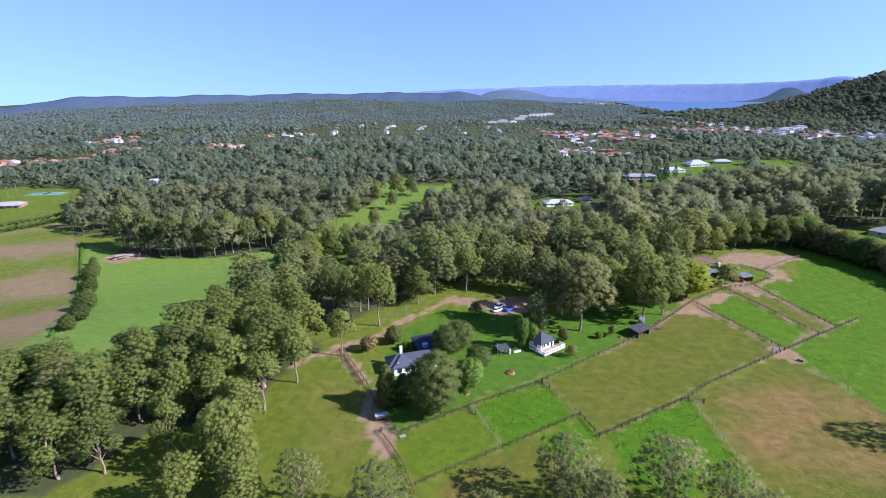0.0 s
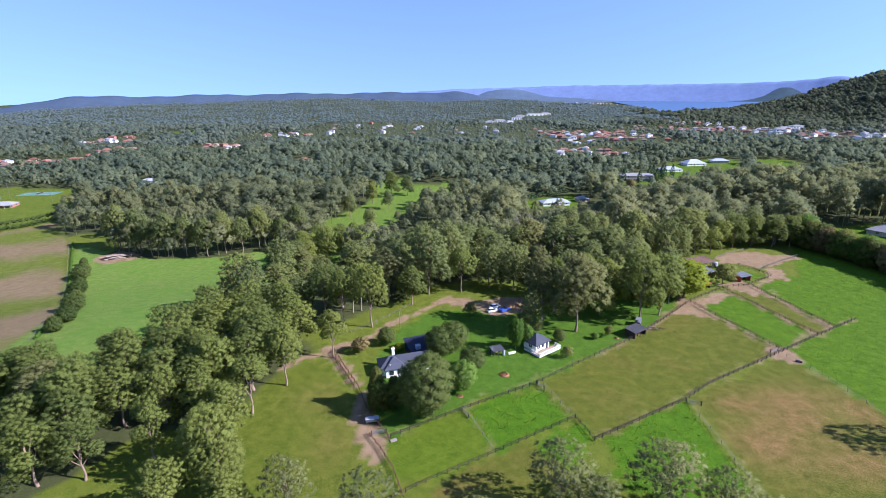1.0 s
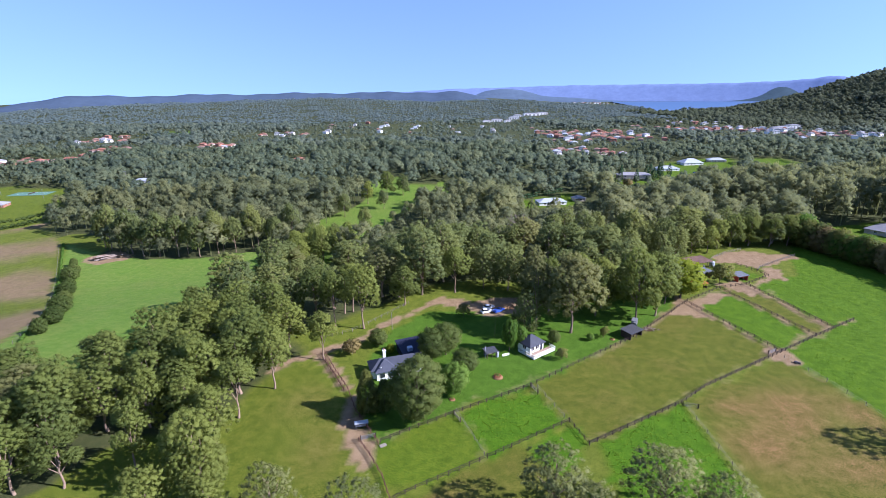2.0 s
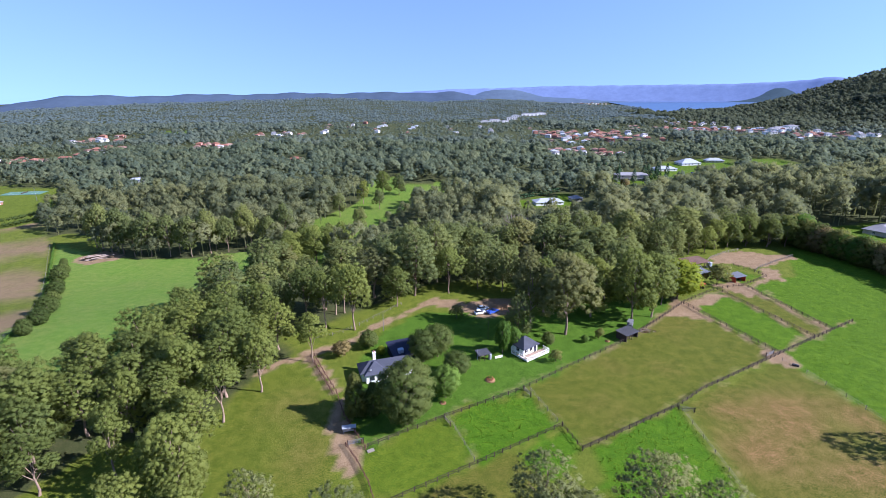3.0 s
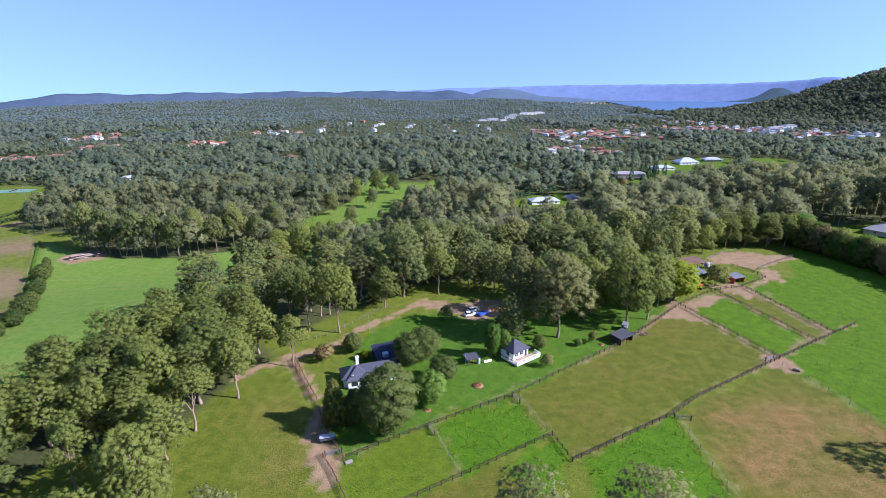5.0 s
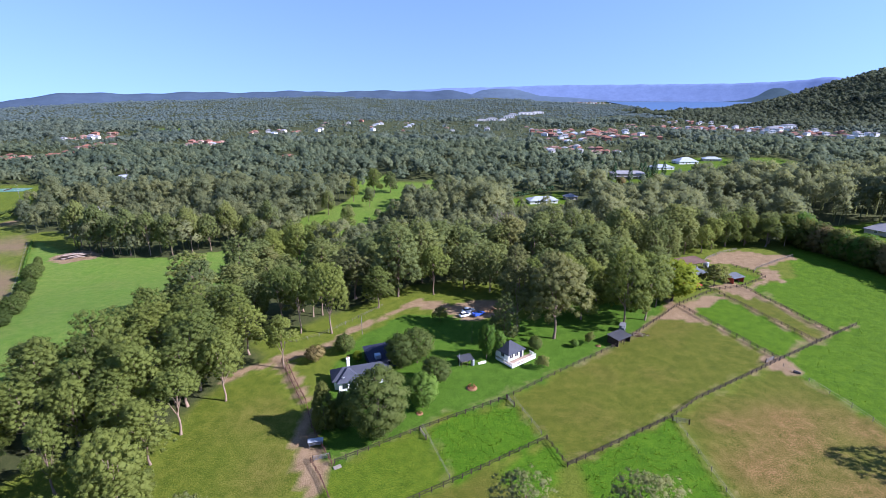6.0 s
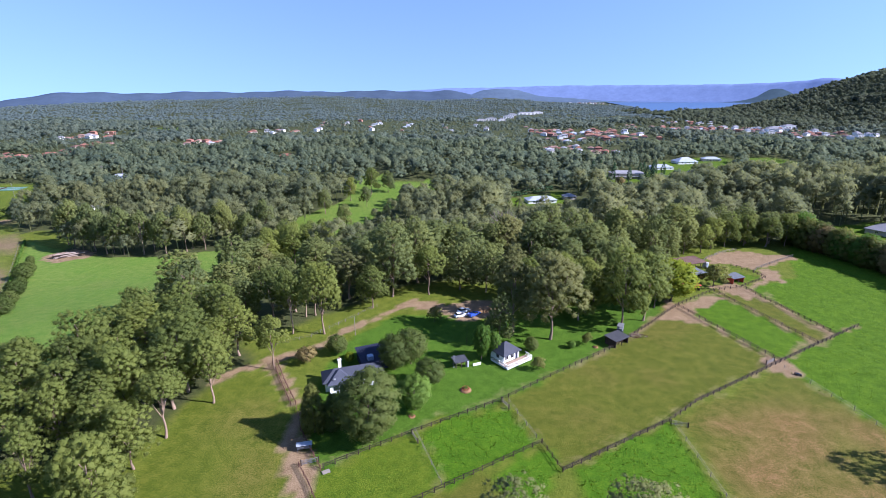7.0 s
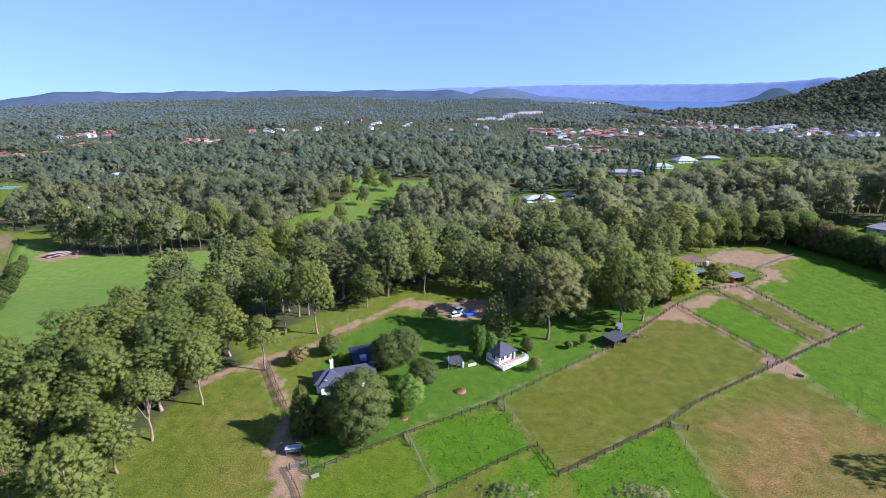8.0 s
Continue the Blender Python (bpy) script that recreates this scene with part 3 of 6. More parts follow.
def hip_bm(w, d, z, rise, over=0.5, thick=0.18, ridge=None):
    """A hipped roof with eaves, fascia and a ridge along its longer side."""
    bm = bmesh.new()
    W, D = w / 2 + over, d / 2 + over
    if ridge is None:
        ridge = max(0.0, W - D)
    if W >= D:
        tops = [(-ridge, 0), (ridge, 0)]
    else:
        ridge = max(0.0, D - W)
        tops = [(0, -ridge), (0, ridge)]
    lo = [bm.verts.new((x, y, z - thick)) for x, y in ((-W, -D), (W, -D), (W, D), (-W, D))]
    hi = [bm.verts.new((x, y, z)) for x, y in ((-W, -D), (W, -D), (W, D), (-W, D))]
    bm.faces.new(lo[::-1])
    for i in range(4):
        bm.faces.new((lo[i], lo[(i + 1) % 4], hi[(i + 1) % 4], hi[i]))
    a, b = (bm.verts.new((x, y, z + rise)) for x, y in ((tops[0][0], tops[0][1]), (tops[1][0] + 1e-4, tops[1][1] + 1e-4)))
    if W >= D:
        bm.faces.new((hi[0], hi[1], b, a))
        bm.faces.new((hi[1], hi[2], b))
        bm.faces.new((hi[2], hi[3], a, b))
        bm.faces.new((hi[3], hi[0], a))
    else:
        bm.faces.new((hi[0], hi[1], a))
        bm.faces.new((hi[1], hi[2], b, a))
        bm.faces.new((hi[2], hi[3], b))
        bm.faces.new((hi[3], hi[0], a, b))
    return bm


def slope_roof_bm(w, d, z_front, z_back, over=0.4, thick=0.12, ribs=0):
    """A single-slope sheet roof, falling to the front or the back, its top folded into ribs."""
    bm = bmesh.new()
    W, D = w / 2 + over, d / 2 + over
    k = (z_back - z_front) / d
    zf, zb = z_front - k * over, z_back + k * over
    top = []
    n = max(1, ribs)
    for i in range(n):
        for f, up in ((0, 0.0), (0.7, 0.0), (0.78, 0.06), (0.92, 0.06)):
            top.append((-W + 2 * W * (i + f) / n, thick + up))
    top.append((W, thick))
    front = [bm.verts.new((x, -D, zf + t)) for x, t in top]
    back = [bm.verts.new((x, D, zb + t)) for x, t in top]
    for i in range(len(top) - 1):
        bm.faces.new((front[i], front[i + 1], back[i + 1], back[i]))
    lf, lb = [bm.verts.new((x, -D, zf)) for x in (-W, W)], [bm.verts.new((x, D, zb)) for x in (-W, W)]
    bm.faces.new((lf[0], lb[0], lb[1], lf[1]))
    bm.faces.new([lf[0], lf[1]] + front[::-1])
    bm.faces.new([lb[1], lb[0]] + back)
    bm.faces.new((lf[0], front[0], back[0], lb[0]))
    bm.faces.new((lf[1], lb[1], back[-1], front[-1]))
    return bm


def ring_walls_bm(w, d, z0, z1, t=0.2):
    return boxed((-w / 2, w / 2, -d / 2, -d / 2 + t, z0, z1), (-w / 2, w / 2, d / 2 - t, d / 2, z0, z1),
                 (-w / 2, -w / 2 + t, -d / 2 + t, d / 2 - t, z0, z1), (w / 2 - t, w / 2, -d / 2 + t, d / 2 - t, z0, z1))


def window(parent, side, along, z, w, h, half_w, half_d, frame_mat=None):
    """A framed window on the wall that faces side (front, back, west or east)."""
    turn = {"front": 0, "east": 90, "back": 180, "west": 270}[side]
    reach = half_d if side in ("front", "back") else half_w
    m = Matrix.Rotation(radians(turn), 4, "Z") @ Matrix.Translation((along, -reach, z))
    bm = boxed((-w / 2 - 0.08, w / 2 + 0.08, -0.06, 0.02, -0.08, 0), (-w / 2 - 0.08, w / 2 + 0.08, -0.06, 0.02, h, h + 0.08), (-w / 2 - 0.08, -w / 2, -0.06, 0.02, 0, h),
               (w / 2, w / 2 + 0.08, -0.06, 0.02, 0, h), (-0.03, 0.03, -0.05, 0.02, 0, h))
    bm.transform(m)
    fr = part("window", bm, frame_mat or M_WHITE, parent, "white window frame")
    bm = boxed((-w / 2, w / 2, -0.03, -0.01, 0, h))
    bm.transform(m)
    part("pane", bm, M_GLASS, fr, "dark glass pane")


def door(parent, side, along, z, half_w, half_d, mat, label=""):
    turn = {"front": 0, "east": 90, "back": 180, "west": 270}[side]
    reach = half_d if side in ("front", "back") else half_w
    m = Matrix.Rotation(radians(turn), 4, "Z") @ Matrix.Translation((along, -reach, z))
    bm = boxed((-0.45, 0.45, -0.06, 0.0, 0, 2.05), (-0.35, 0.35, -0.08, -0.06, 1.1, 1.9), (-0.35, 0.35, -0.08, -0.06, 0.2, 0.95))
    bm.transform(m)
    part("door", bm, mat, parent, label)


# ---- town and outlying houses ----
def simple_house(name, w, d, wall_mat, roof_mat, label, group, rise=2.0, storeys=1, verandah=False):
    """A house with its walls, hipped roof and windows at the origin, to be copied."""
    h = 2.7 * storeys
    ob = thing(name, Matrix(), label, "house", group)
    part("wall", ring_walls_bm(w, d, -1.5, h), wall_mat, ob)
    part("roof", hip_bm(w, d, h, rise, 0.7), roof_mat, ob)
    for s in range(storeys):
        for a in (-0.3, 0.3) if group == "town houses" else (-0.3, 0.05, 0.36):
            window(ob, "front", a * w, 0.9 + 2.7 * s, 1.6, 1.2, w / 2, d / 2)
        if group == "town houses":
            continue
        window(ob, "east", 0.1 * d, 0.9 + 2.7 * s, 1.4, 1.2, w / 2, d / 2)
        window(ob, "west", -0.1 * d, 0.9 + 2.7 * s, 1.4, 1.2, w / 2, d / 2)
    door(ob, "front", -0.12 * w, 0, w / 2, d / 2, M_BROWNROOF)
    if verandah:
        part("verandah_roof", boxed((-w / 2 - 0.5, w / 2 + 0.5, -d / 2 - 2.6, -d / 2 - 0.05, 2.35, 2.5)), roof_mat, ob)
        for i in range(6):
            x = -w / 2 + w * i / 5
            part("verandah_post", boxed((x - 0.07, x + 0.07, -d / 2 - 2.5, -d / 2 - 2.36, -1.0, 2.35)), M_WHITE, ob)
    return ob


# centre, half width of the plot, and the reach of its open garden
HOUSE_PLOTS = [(438, 662, 30, 70), (-48, 450, 20, 105)]


def settle(ob, x, y, turn, plot=16, front=75):
    ob.matrix_basis = pose(x, y, z_at(x, y), 0, 0, turn)
    HOUSE_PLOTS.append((x, y, plot, front))
    return ob


settle(simple_house("house", 24, 12, M_WHITE, M_WHITEROOF, "long low white-roofed house among trees", "valley houses", 2.6), 97, 434, 8, 26, 110)
settle(simple_house("house", 10, 8, M_CREAM, M_GREYROOF, "small grey-roofed outbuilding beside a white house", "valley houses", 2.2), 124, 446, 10, 14, 120)
settle(simple_house("house", 34, 12, M_CREAM, M_GREYROOF, "long two-storey cream house with a colonnade", "valley houses", 2.4, 2, True), 208, 545, -5, 22, 62)
settle(simple_house("house", 26, 14, M_WHITE, M_WHITEROOF, "white-roofed house on a lawn", "valley houses", 3.0), 276, 622, 6, 22)
settle(simple_house("house", 26, 18, M_WHITE, M_WHITEROOF, "large house with a tall white roof on a lawn", "valley houses", 5.0), 326, 668, 6, 22)
settle(simple_house("house", 22, 12, M_CREAM, M_WHITEROOF, "cream house with a white roof on a lawn", "valley houses", 2.6), 368, 684, -8, 20)
settle(simple_house("house", 20, 13, M_CREAM, M_GREYROOF, "grey-roofed cream house behind a hedge", "valley houses", 2.6), 256, 281, 30, 14)
settle(simple_house("house", 26, 12, M_BRICK, M_GREYROOF, "long brick house with a pale roof beside a field", "valley houses", 2.2, 1, True), -404, 448, 14, 22)
settle(simple_house("house", 16, 10, M_WHITE, M_WHITEROOF, "white house showing between trees", "valley houses", 2.4), -246, 648, 0, 14, 40)
settle(simple_house("house", 13, 9, M_WHITE, M_GREYROOF, "pale house within the wood", "valley houses", 2.2), -268, 414, 0, 8, 30)
settle(simple_house("house", 14, 10, M_BRICK, M_REDROOF, "red-roofed brick house in the wood", "valley houses", 2.4), -202, 728, 0, 16)
settle(simple_house("house", 16, 10, M_WHITE, M_WHITEROOF, "white house beside a road in the wood", "valley houses", 2.4), -330, 560, 20, 8, 20)

TOWN_KINDS = [simple_house("house", 12, 9, wall, roof, label, "town houses", 2.2, st) for wall, roof, label, st in (
    (M_CREAM, M_REDROOF, "suburban house with a red terracotta roof", 1), (M_BRICK, M_REDROOF, "brick suburban house with a red roof", 2), (M_CREAM, M_BROWNROOF, "suburban house with a brown tiled roof", 1),
    (M_WHITE, M_GREYROOF, "suburban house with a pale grey roof", 2), (M_WHITE, M_WHITEROOF, "suburban house with a white roof", 1))]
# centre x, centre y, reach x, reach y, number, share of red roofs
SUBURBS = [(-640, 762, 62, 40, 22, 0.85), (-560, 800, 28, 22, 5, 0.85), (-570, 900, 36, 36, 14, 0.6), (-720, 1120, 60, 60, 22, 0.6), (-405, 970, 50, 36, 14, 0.7), (-345, 1235, 90, 50, 12, 0.5), (-200, 1500, 160, 120, 12, 0.3),
           (325, 1120, 100, 130, 80, 0.6), (235, 850, 55, 45, 20, 0.65), (690, 1240, 120, 80, 52, 0.5), (770, 1060, 75, 80, 30, 0.4), (705, 1500, 60, 80, 18, 0.4), (30, 1350, 240, 160, 14, 0.3), (560, 1330, 90, 60, 14, 0.6), (1010, 3720, 140, 320, 34, 0.25)]
rs = np.random.default_rng(77)
first = set()
for cx, cy, ax, ay, count, red in SUBURBS:
    cols = max(2, round(math.sqrt(count * ax / ay)))
    for i in range(count):
        x = cx + ax * (2 * ((i % cols) + 0.5) / cols - 1) + rs.uniform(-17, 17)
        y = cy + ay * (2 * ((i // cols) + 0.5) / math.ceil(count / cols) - 1) + rs.uniform(-24, 24)
        k = int(rs.choice(3)) if rs.uniform() < red else 2 + int(rs.choice(3))
        turn = float(rs.choice((0, 90, 20, -20, 70))) + rs.uniform(-6, 6)
        m = pose(x, y, z_at(x, y), 0, 0, turn)
        if k not in first:
            first.add(k)
            TOWN_KINDS[k].matrix_basis = m
        else:
            copy_thing(TOWN_KINDS[k], m)
        HOUSE_PLOTS.append((x, y, 15, 30))


def big_shed(x, y, w, d, h, turn, roof_mat, label):
    ob = thing("warehouse", pose(x, y, z_at(x, y), 0, 0, turn), label, "warehouse", "far warehouses")
    part("wall", ring_walls_bm(w, d, -2, h), M_WHITE, ob)
    part("roof", hip_bm(w, d, h, 2.5, 0.5), roof_mat, ob)
    for i in range(4):
        part("door", boxed((w * (i / 4 - 0.42), w * (i / 4 - 0.3), -d / 2 - 0.1, -d / 2, 0, h * 0.7)), M_GREYROOF, ob, "roller door")
    HOUSE_PLOTS.append((x, y, max(w, d) * 0.7, 120))


for x, y, w, d, h, turn in ((140, 1640, 26, 16, 8, 5), (176, 1690, 34, 20, 8, 0), (205, 1650, 20, 15, 7, 10), (240, 1760, 34, 18, 7, 0), (330, 1950, 60, 20, 7, 4), (270, 1880, 30, 16, 6, 0), (380, 2000, 40, 20, 7, 6),
                            (800, 1230, 32, 18, 7, 10), (850, 1260, 30, 20, 9, 0), (760, 1180, 26, 15, 6, 0)):
    big_shed(x, y, w, d, h, turn, M_GREYROOF, "pale warehouse in the far town")


# ---- trees ----
def tube(path, radii, sides=6):
    """A tapered, bent round stem along a path."""
    verts, faces = [], []
    for i, (p, r) in enumerate(zip(path, radii)):
        p = Vector(p)
        d = (Vector(path[min(i + 1, len(path) - 1)]) - Vector(path[max(i - 1, 0)])).normalized()
        a = d.orthogonal().normalized()
        if a.x < 0:
            a = -a
        c = d.cross(a)
        for k in range(sides):
            w = 2 * math.pi * k / sides
            verts.append(tuple(p + r * (math.cos(w) * a + math.sin(w) * c)))
        if i:
            b0, b1 = (i - 1) * sides, i * sides
            for k in range(sides):
                faces.append((b0 + k, b0 + (k + 1) % sides, b1 + (k + 1) % sides, b1 + k))
    faces.append(tuple(range(len(verts) - sides, len(verts))))
    return verts, faces


def add_to(store, verts, faces):
    n = len(store[0])
    store[0].extend(verts)
    store[1].extend(tuple(i + n for i in f) for f in faces)


ICO = None
OCTA = (np.array([(1, 0, 0), (-1, 0, 0), (0, 1, 0), (0, -1, 0), (0, 0, 1), (0, 0, -1)], float), np.array([(0, 2, 4), (2, 1, 4), (1, 3, 4), (3, 0, 4), (2, 0, 5), (1, 2, 5), (3, 1, 5), (0, 3, 5)]))


def ico():
    global ICO
    if ICO is None:
        bm = bmesh.new()
        bmesh.ops.create_icosphere(bm, subdivisions=1, radius=1)
        ICO = (np.array([v.co[:] for v in bm.verts]), np.array([[v.index for v in f.verts] for f in bm.faces]))
        bm.free()
    return ICO


def leaf_cloud(puffs, per, size, rng, core=0.8, up=0.25, hang=0.0, lift=0.1):
    """Leaves as small folded blades on the shells of many puffs, each puff with a dense heart."""
    vs, fs, ns, n = [], [], [], 0
    iv, jf = OCTA
    P = np.array([p[:3] for p in puffs])
    heart = P.mean(0) * (1, 1, 0.9)
    girth = np.linalg.norm(P - heart, axis=1).max() + 0.1
    for cx, cy, cz, r, squash in puffs:
        away = (np.array((cx, cy, cz)) - heart) / girth
        if core:
            k = iv * (r * core * rng.uniform(0.75, 1.1, (len(iv), 1))) * (1, 1, squash) + (cx, cy, cz)
            vs.append(k)
            ns.append(iv * 0.5 + away * 0.8 + (0, 0, lift))
            fs.append(jf + n)
            n += len(k)
        m = max(4, int(per * r * r))
        d = rng.normal(size=(m, 3))
        d[:, 2] += up
        d /= np.linalg.norm(d, axis=1)[:, None]
        c = d * (r * rng.uniform(0.72, 1.12, (m, 1))) * (1, 1, squash) + (cx, cy, cz)
        nrm = d + rng.normal(size=(m, 3)) * 0.55 + (0, 0, 0.3)
        nrm /= np.linalg.norm(nrm, axis=1)[:, None]
        t = np.cross(nrm, rng.normal(size=(m, 3)))
        t[:, 2] -= hang
        t /= np.linalg.norm(t, axis=1)[:, None]
        s = np.cross(nrm, t)
        L = size * rng.uniform(0.6, 1.3, (m, 1))
        W = L * rng.uniform(0.6, 1.0, (m, 1))
        bend = nrm * L * 0.22
        q = np.stack([c - t * L * 0.5 - s * W * 0.5, c + t * L * 0.25 - s * W * 0.6 - bend, c + t * L * 0.3 + s * W * 0.7], 1)
        vs.append(q.reshape(-1, 3))
        # leaves are lit as the billow that they cover, with some scatter of their own
        lit = d * 0.55 + away * 0.75 + (nrm - d) * 0.55 + (0, 0, lift)
        ns.append(np.repeat(lit, 3, axis=0))
        fs.append(n + 3 * np.arange(m)[:, None] + (0, 1, 2))
        n += 3 * m
    N = np.concatenate(ns)
    N /= np.linalg.norm(N, axis=1)[:, None] + 1e-9
    return np.concatenate(vs), np.concatenate([np.asarray(f)[:, :3] for f in fs]), N


def set_normals(me, N):
    me.polygons.foreach_set("use_smooth", np.ones(len(me.polygons), bool))
    me.normals_split_custom_set_from_vertices(N.astype(np.float32).tolist())


def gum_puffs(h, R, rng, lobes=8, each=14, low=0.24, puff=(0.13, 0.21), flat=(0.75, 1.0)):
    """A gum's crown: a few billowing lobes on spreading limbs, each covered with small puffs of leaves."""
    centres, tips, puffs = [], [], []
    for i in range(lobes):
        a = i * 2.4 + rng.uniform(-0.5, 0.5)
        v = (i + 0.5) / lobes
        reach = R * (0.62 - 0.45 * v ** 2) * rng.uniform(0.8, 1.1)
        z = h * (low + (0.84 - low) * (0.12 + 0.88 * v))
        centres.append((np.array([reach * math.cos(a), reach * math.sin(a), z]), R * rng.uniform(0.34, 0.48)))
    for k, (c, lr) in enumerate(centres):
        tips.append(c)
        for i in range(each):
            v = 1 - 1.75 * (i + 0.5) / each
            a = i * 2.39996 + k
            d = np.array([math.cos(a) * math.sqrt(1 - v * v), math.sin(a) * math.sqrt(1 - v * v), v * 0.85])
            p = c + d * lr * rng.uniform(0.62, 1.16)
            if any(np.linalg.norm(p - c2) < r2 * 0.72 for c2, r2 in centres if c2 is not c):
                continue
            puffs.append((*p, R * rng.uniform(*puff), rng.uniform(*flat)))
    return puffs, tips


def round_puffs(h, R, rng, n=46, low=0.1, flat=1.0, size=(0.2, 0.34)):
    puffs = []
    for i in range(n):
        v = 1 - 2 * (i + 0.5) / n
        a = i * 2.39996
        k = math.sqrt(1 - v * v)
        q = rng.uniform(0.68, 0.86)
        zc, zr = h * (1 + low) / 2, h * (1 - low) / 2
        puffs.append((R * q * k * math.cos(a), R * q * k * math.sin(a), zc + v * zr * q * flat, R * rng.uniform(*size), 0.85))
    return puffs


def column_puffs(h, R, rng, n=44, tip=0.25):
    puffs = []
    for i in range(n):
        v = (i + 0.5) / n
        a = i * 2.4
        w = R * (0.75 + 0.25 * math.sin(v * 3.1)) * (1 - (1 - tip) * max(0, v - 0.45) / 0.55)
        puffs.append((w * 0.75 * math.cos(a), w * 0.75 * math.sin(a), h * (0.06 + 0.88 * v), R * rng.uniform(0.28, 0.42) * (1 - 0.4 * v), 1.0))
    return puffs


def trunk_mesh(name, h, r, tips, rng, material, top=0.72, lean=0.04, sides=7):
    store = ([], [])
    n = 7
    lx, ly = rng.uniform(-lean, lean, 2) * h
    path = [(lx * (k / n) ** 1.4 + 0.009 * h * math.sin(k * 1.7), ly * (k / n) ** 1.4 + 0.008 * h * math.cos(k * 2.1), -0.3 + (h * top + 0.3) * k / n) for k in range(n + 1)]
    radii = [r * (1.35 if k == 0 else 1 - 0.75 * k / n) for k in range(n + 1)]
    add_to(store, *tube(path, radii, sides))
    for tip in tips:
        f = min(0.95, max(0.35, (tip[2] / h - 0.2)))
        k = f * n
        i = int(k)
        p0 = Vector(path[i]).lerp(Vector(path[min(n, i + 1)]), k - i)
        if tip[2] < p0.z + 0.4:
            p0 = Vector(path[max(1, i - 2)])
        t = Vector(tip)
        mid = p0.lerp(t, 0.5) + Vector((0, 0, 0.04 * h)) + Vector(rng.normal(size=3) * 0.02 * h)
        rr = r * 0.42
        add_to(store, *tube([p0, mid, t], [rr, rr * 0.65, rr * 0.25], 5))
    return mesh_from(name, store[0], store[1], material, True)


def tree_kind(seed, form, h, R, leaf_mat, bark_mat, per=16, leaf=0.62, core=0.8, **kw):
    """Meshes of one kind of tree: its trunk with limbs, and its crown of leaves."""
    rng = np.random.default_rng(seed)
    if form == "gum":
        puffs, tips = gum_puffs(h, R, rng, **kw)
    elif form == "round":
        puffs = round_puffs(h, R, rng, **kw)
        tips = [np.array(p[:3]) * (0.8, 0.8, 0.95) for p in puffs[::6]]
    else:
        puffs = column_puffs(h, R, rng, **kw)
        tips = []
    v, f, nn = leaf_cloud(puffs, per, leaf, rng, core)
    crown = mesh_from("crown", v, f, leaf_mat)
    set_normals(crown, nn)
    trunk = trunk_mesh("trunk", h, h * 0.0115 + 0.06, tips, rng, bark_mat, 0.72 if form != "column" else 0.6)
    return crown, trunk, h


def plant(kind, x, y, tall, wide=1.0, turn=0.0, name="eucalyptus_tree", label="tall eucalyptus with a patchy olive crown and pale trunk", category="tree", group="woodland trees"):
    crown, trunk, h = kind
    s = tall / h
    ob = thing(name, Matrix.LocRotScale((x, y, z_at(x, y)), Euler((0, 0, turn)), (s * wide, s * wide, s)), label, category, group)
    child("trunk", trunk, ob)
    child("crown", crown, ob)
    return ob


# the same gums with fine leaves, with coarser, bluer-tinted ones for those further back, and with brown-tinged ones
GUM_FORMS = ((7.0, 9, 0.17, 24), (6.2, 8, 0.14, 26), (7.6, 9, 0.25, 22), (5.8, 8, 0.14, 28), (7.8, 10, 0.16, 22), (5.4, 7, 0.26, 30), (6.8, 9, 0.4, 24), (5.4, 8, 0.46, 28))
GUMS, BACK_GUMS, BROWN_GUMS = [[tree_kind(11 + i, "gum", 20, R, mat, M_BARK, per=pp * fine, leaf=leaf, core=0.78, lobes=c, each=each, low=lo, puff=puff, flat=(0.75, 1.05))
        for i, (R, c, lo, pp) in enumerate(GUM_FORMS)] for fine, leaf, each, puff, mat in ((2.35, 0.265, 40, (0.06, 0.145), M_GUM), (1.0, 0.43, 26, (0.08, 0.17), M_GUM_BACK), (1.9, 0.3, 34, (0.07, 0.155), M_GUM_BROWN))]
# full-crowned gums, leafy almost to the ground
DENSE_GUMS = [tree_kind(25 + i, "gum", 20, R, mat, M_BARK, per=36, leaf=0.33, core=0.8, lobes=14, each=26, low=0.12, puff=(0.085, 0.14), flat=(0.55, 0.85)) for i, (R, mat) in enumerate(((7.6, M_GUM_BACK), (7.0, M_GUM_BROWN), (8.2, M_GUM_BACK)))]
OPEN_GUM = tree_kind(31, "gum", 14, 6.0, M_SAGE, M_BARK, per=74, leaf=0.26, core=0.6, lobes=10, each=24, low=0.2, puff=(0.06, 0.13), flat=(0.7, 1.0))
ROUND_TREE = tree_kind(41, "round", 17, 7.2, M_GARDEN, M_BARK_DARK, per=75, leaf=0.36, n=80, low=0.02, size=(0.16, 0.25))
ROUND_SMALL = tree_kind(42, "round", 9, 4.4, M_GARDEN, M_BARK_DARK, per=90, leaf=0.32, n=40, low=0.1)
ROUND_FRESH = tree_kind(43, "round", 9, 4.2, M_FRESH, M_BARK_DARK, per=90, leaf=0.32, n=40, low=0.12)
CONE_TREE = tree_kind(44, "column", 11, 3.3, M_GARDEN, M_BARK_DARK, per=90, leaf=0.32, n=60)
CONE_FRESH = tree_kind(44, "column", 11, 3.3, M_OLIVE, M_BARK_DARK, per=90, leaf=0.32, n=60)
BUSHY = [tree_kind(50 + i, "round", 9, 4.6, mat, M_BARK_DARK, per=60, leaf=0.4, n=46, low=-0.08) for i, mat in enumerate((M_GARDEN, M_OLIVE, M_FRESH, M_RUST))]
LIME_TREE = tree_kind(45, "round", 11, 4.4, M_LIME, M_BARK_DARK, per=50, leaf=0.5, n=44, low=0.08)
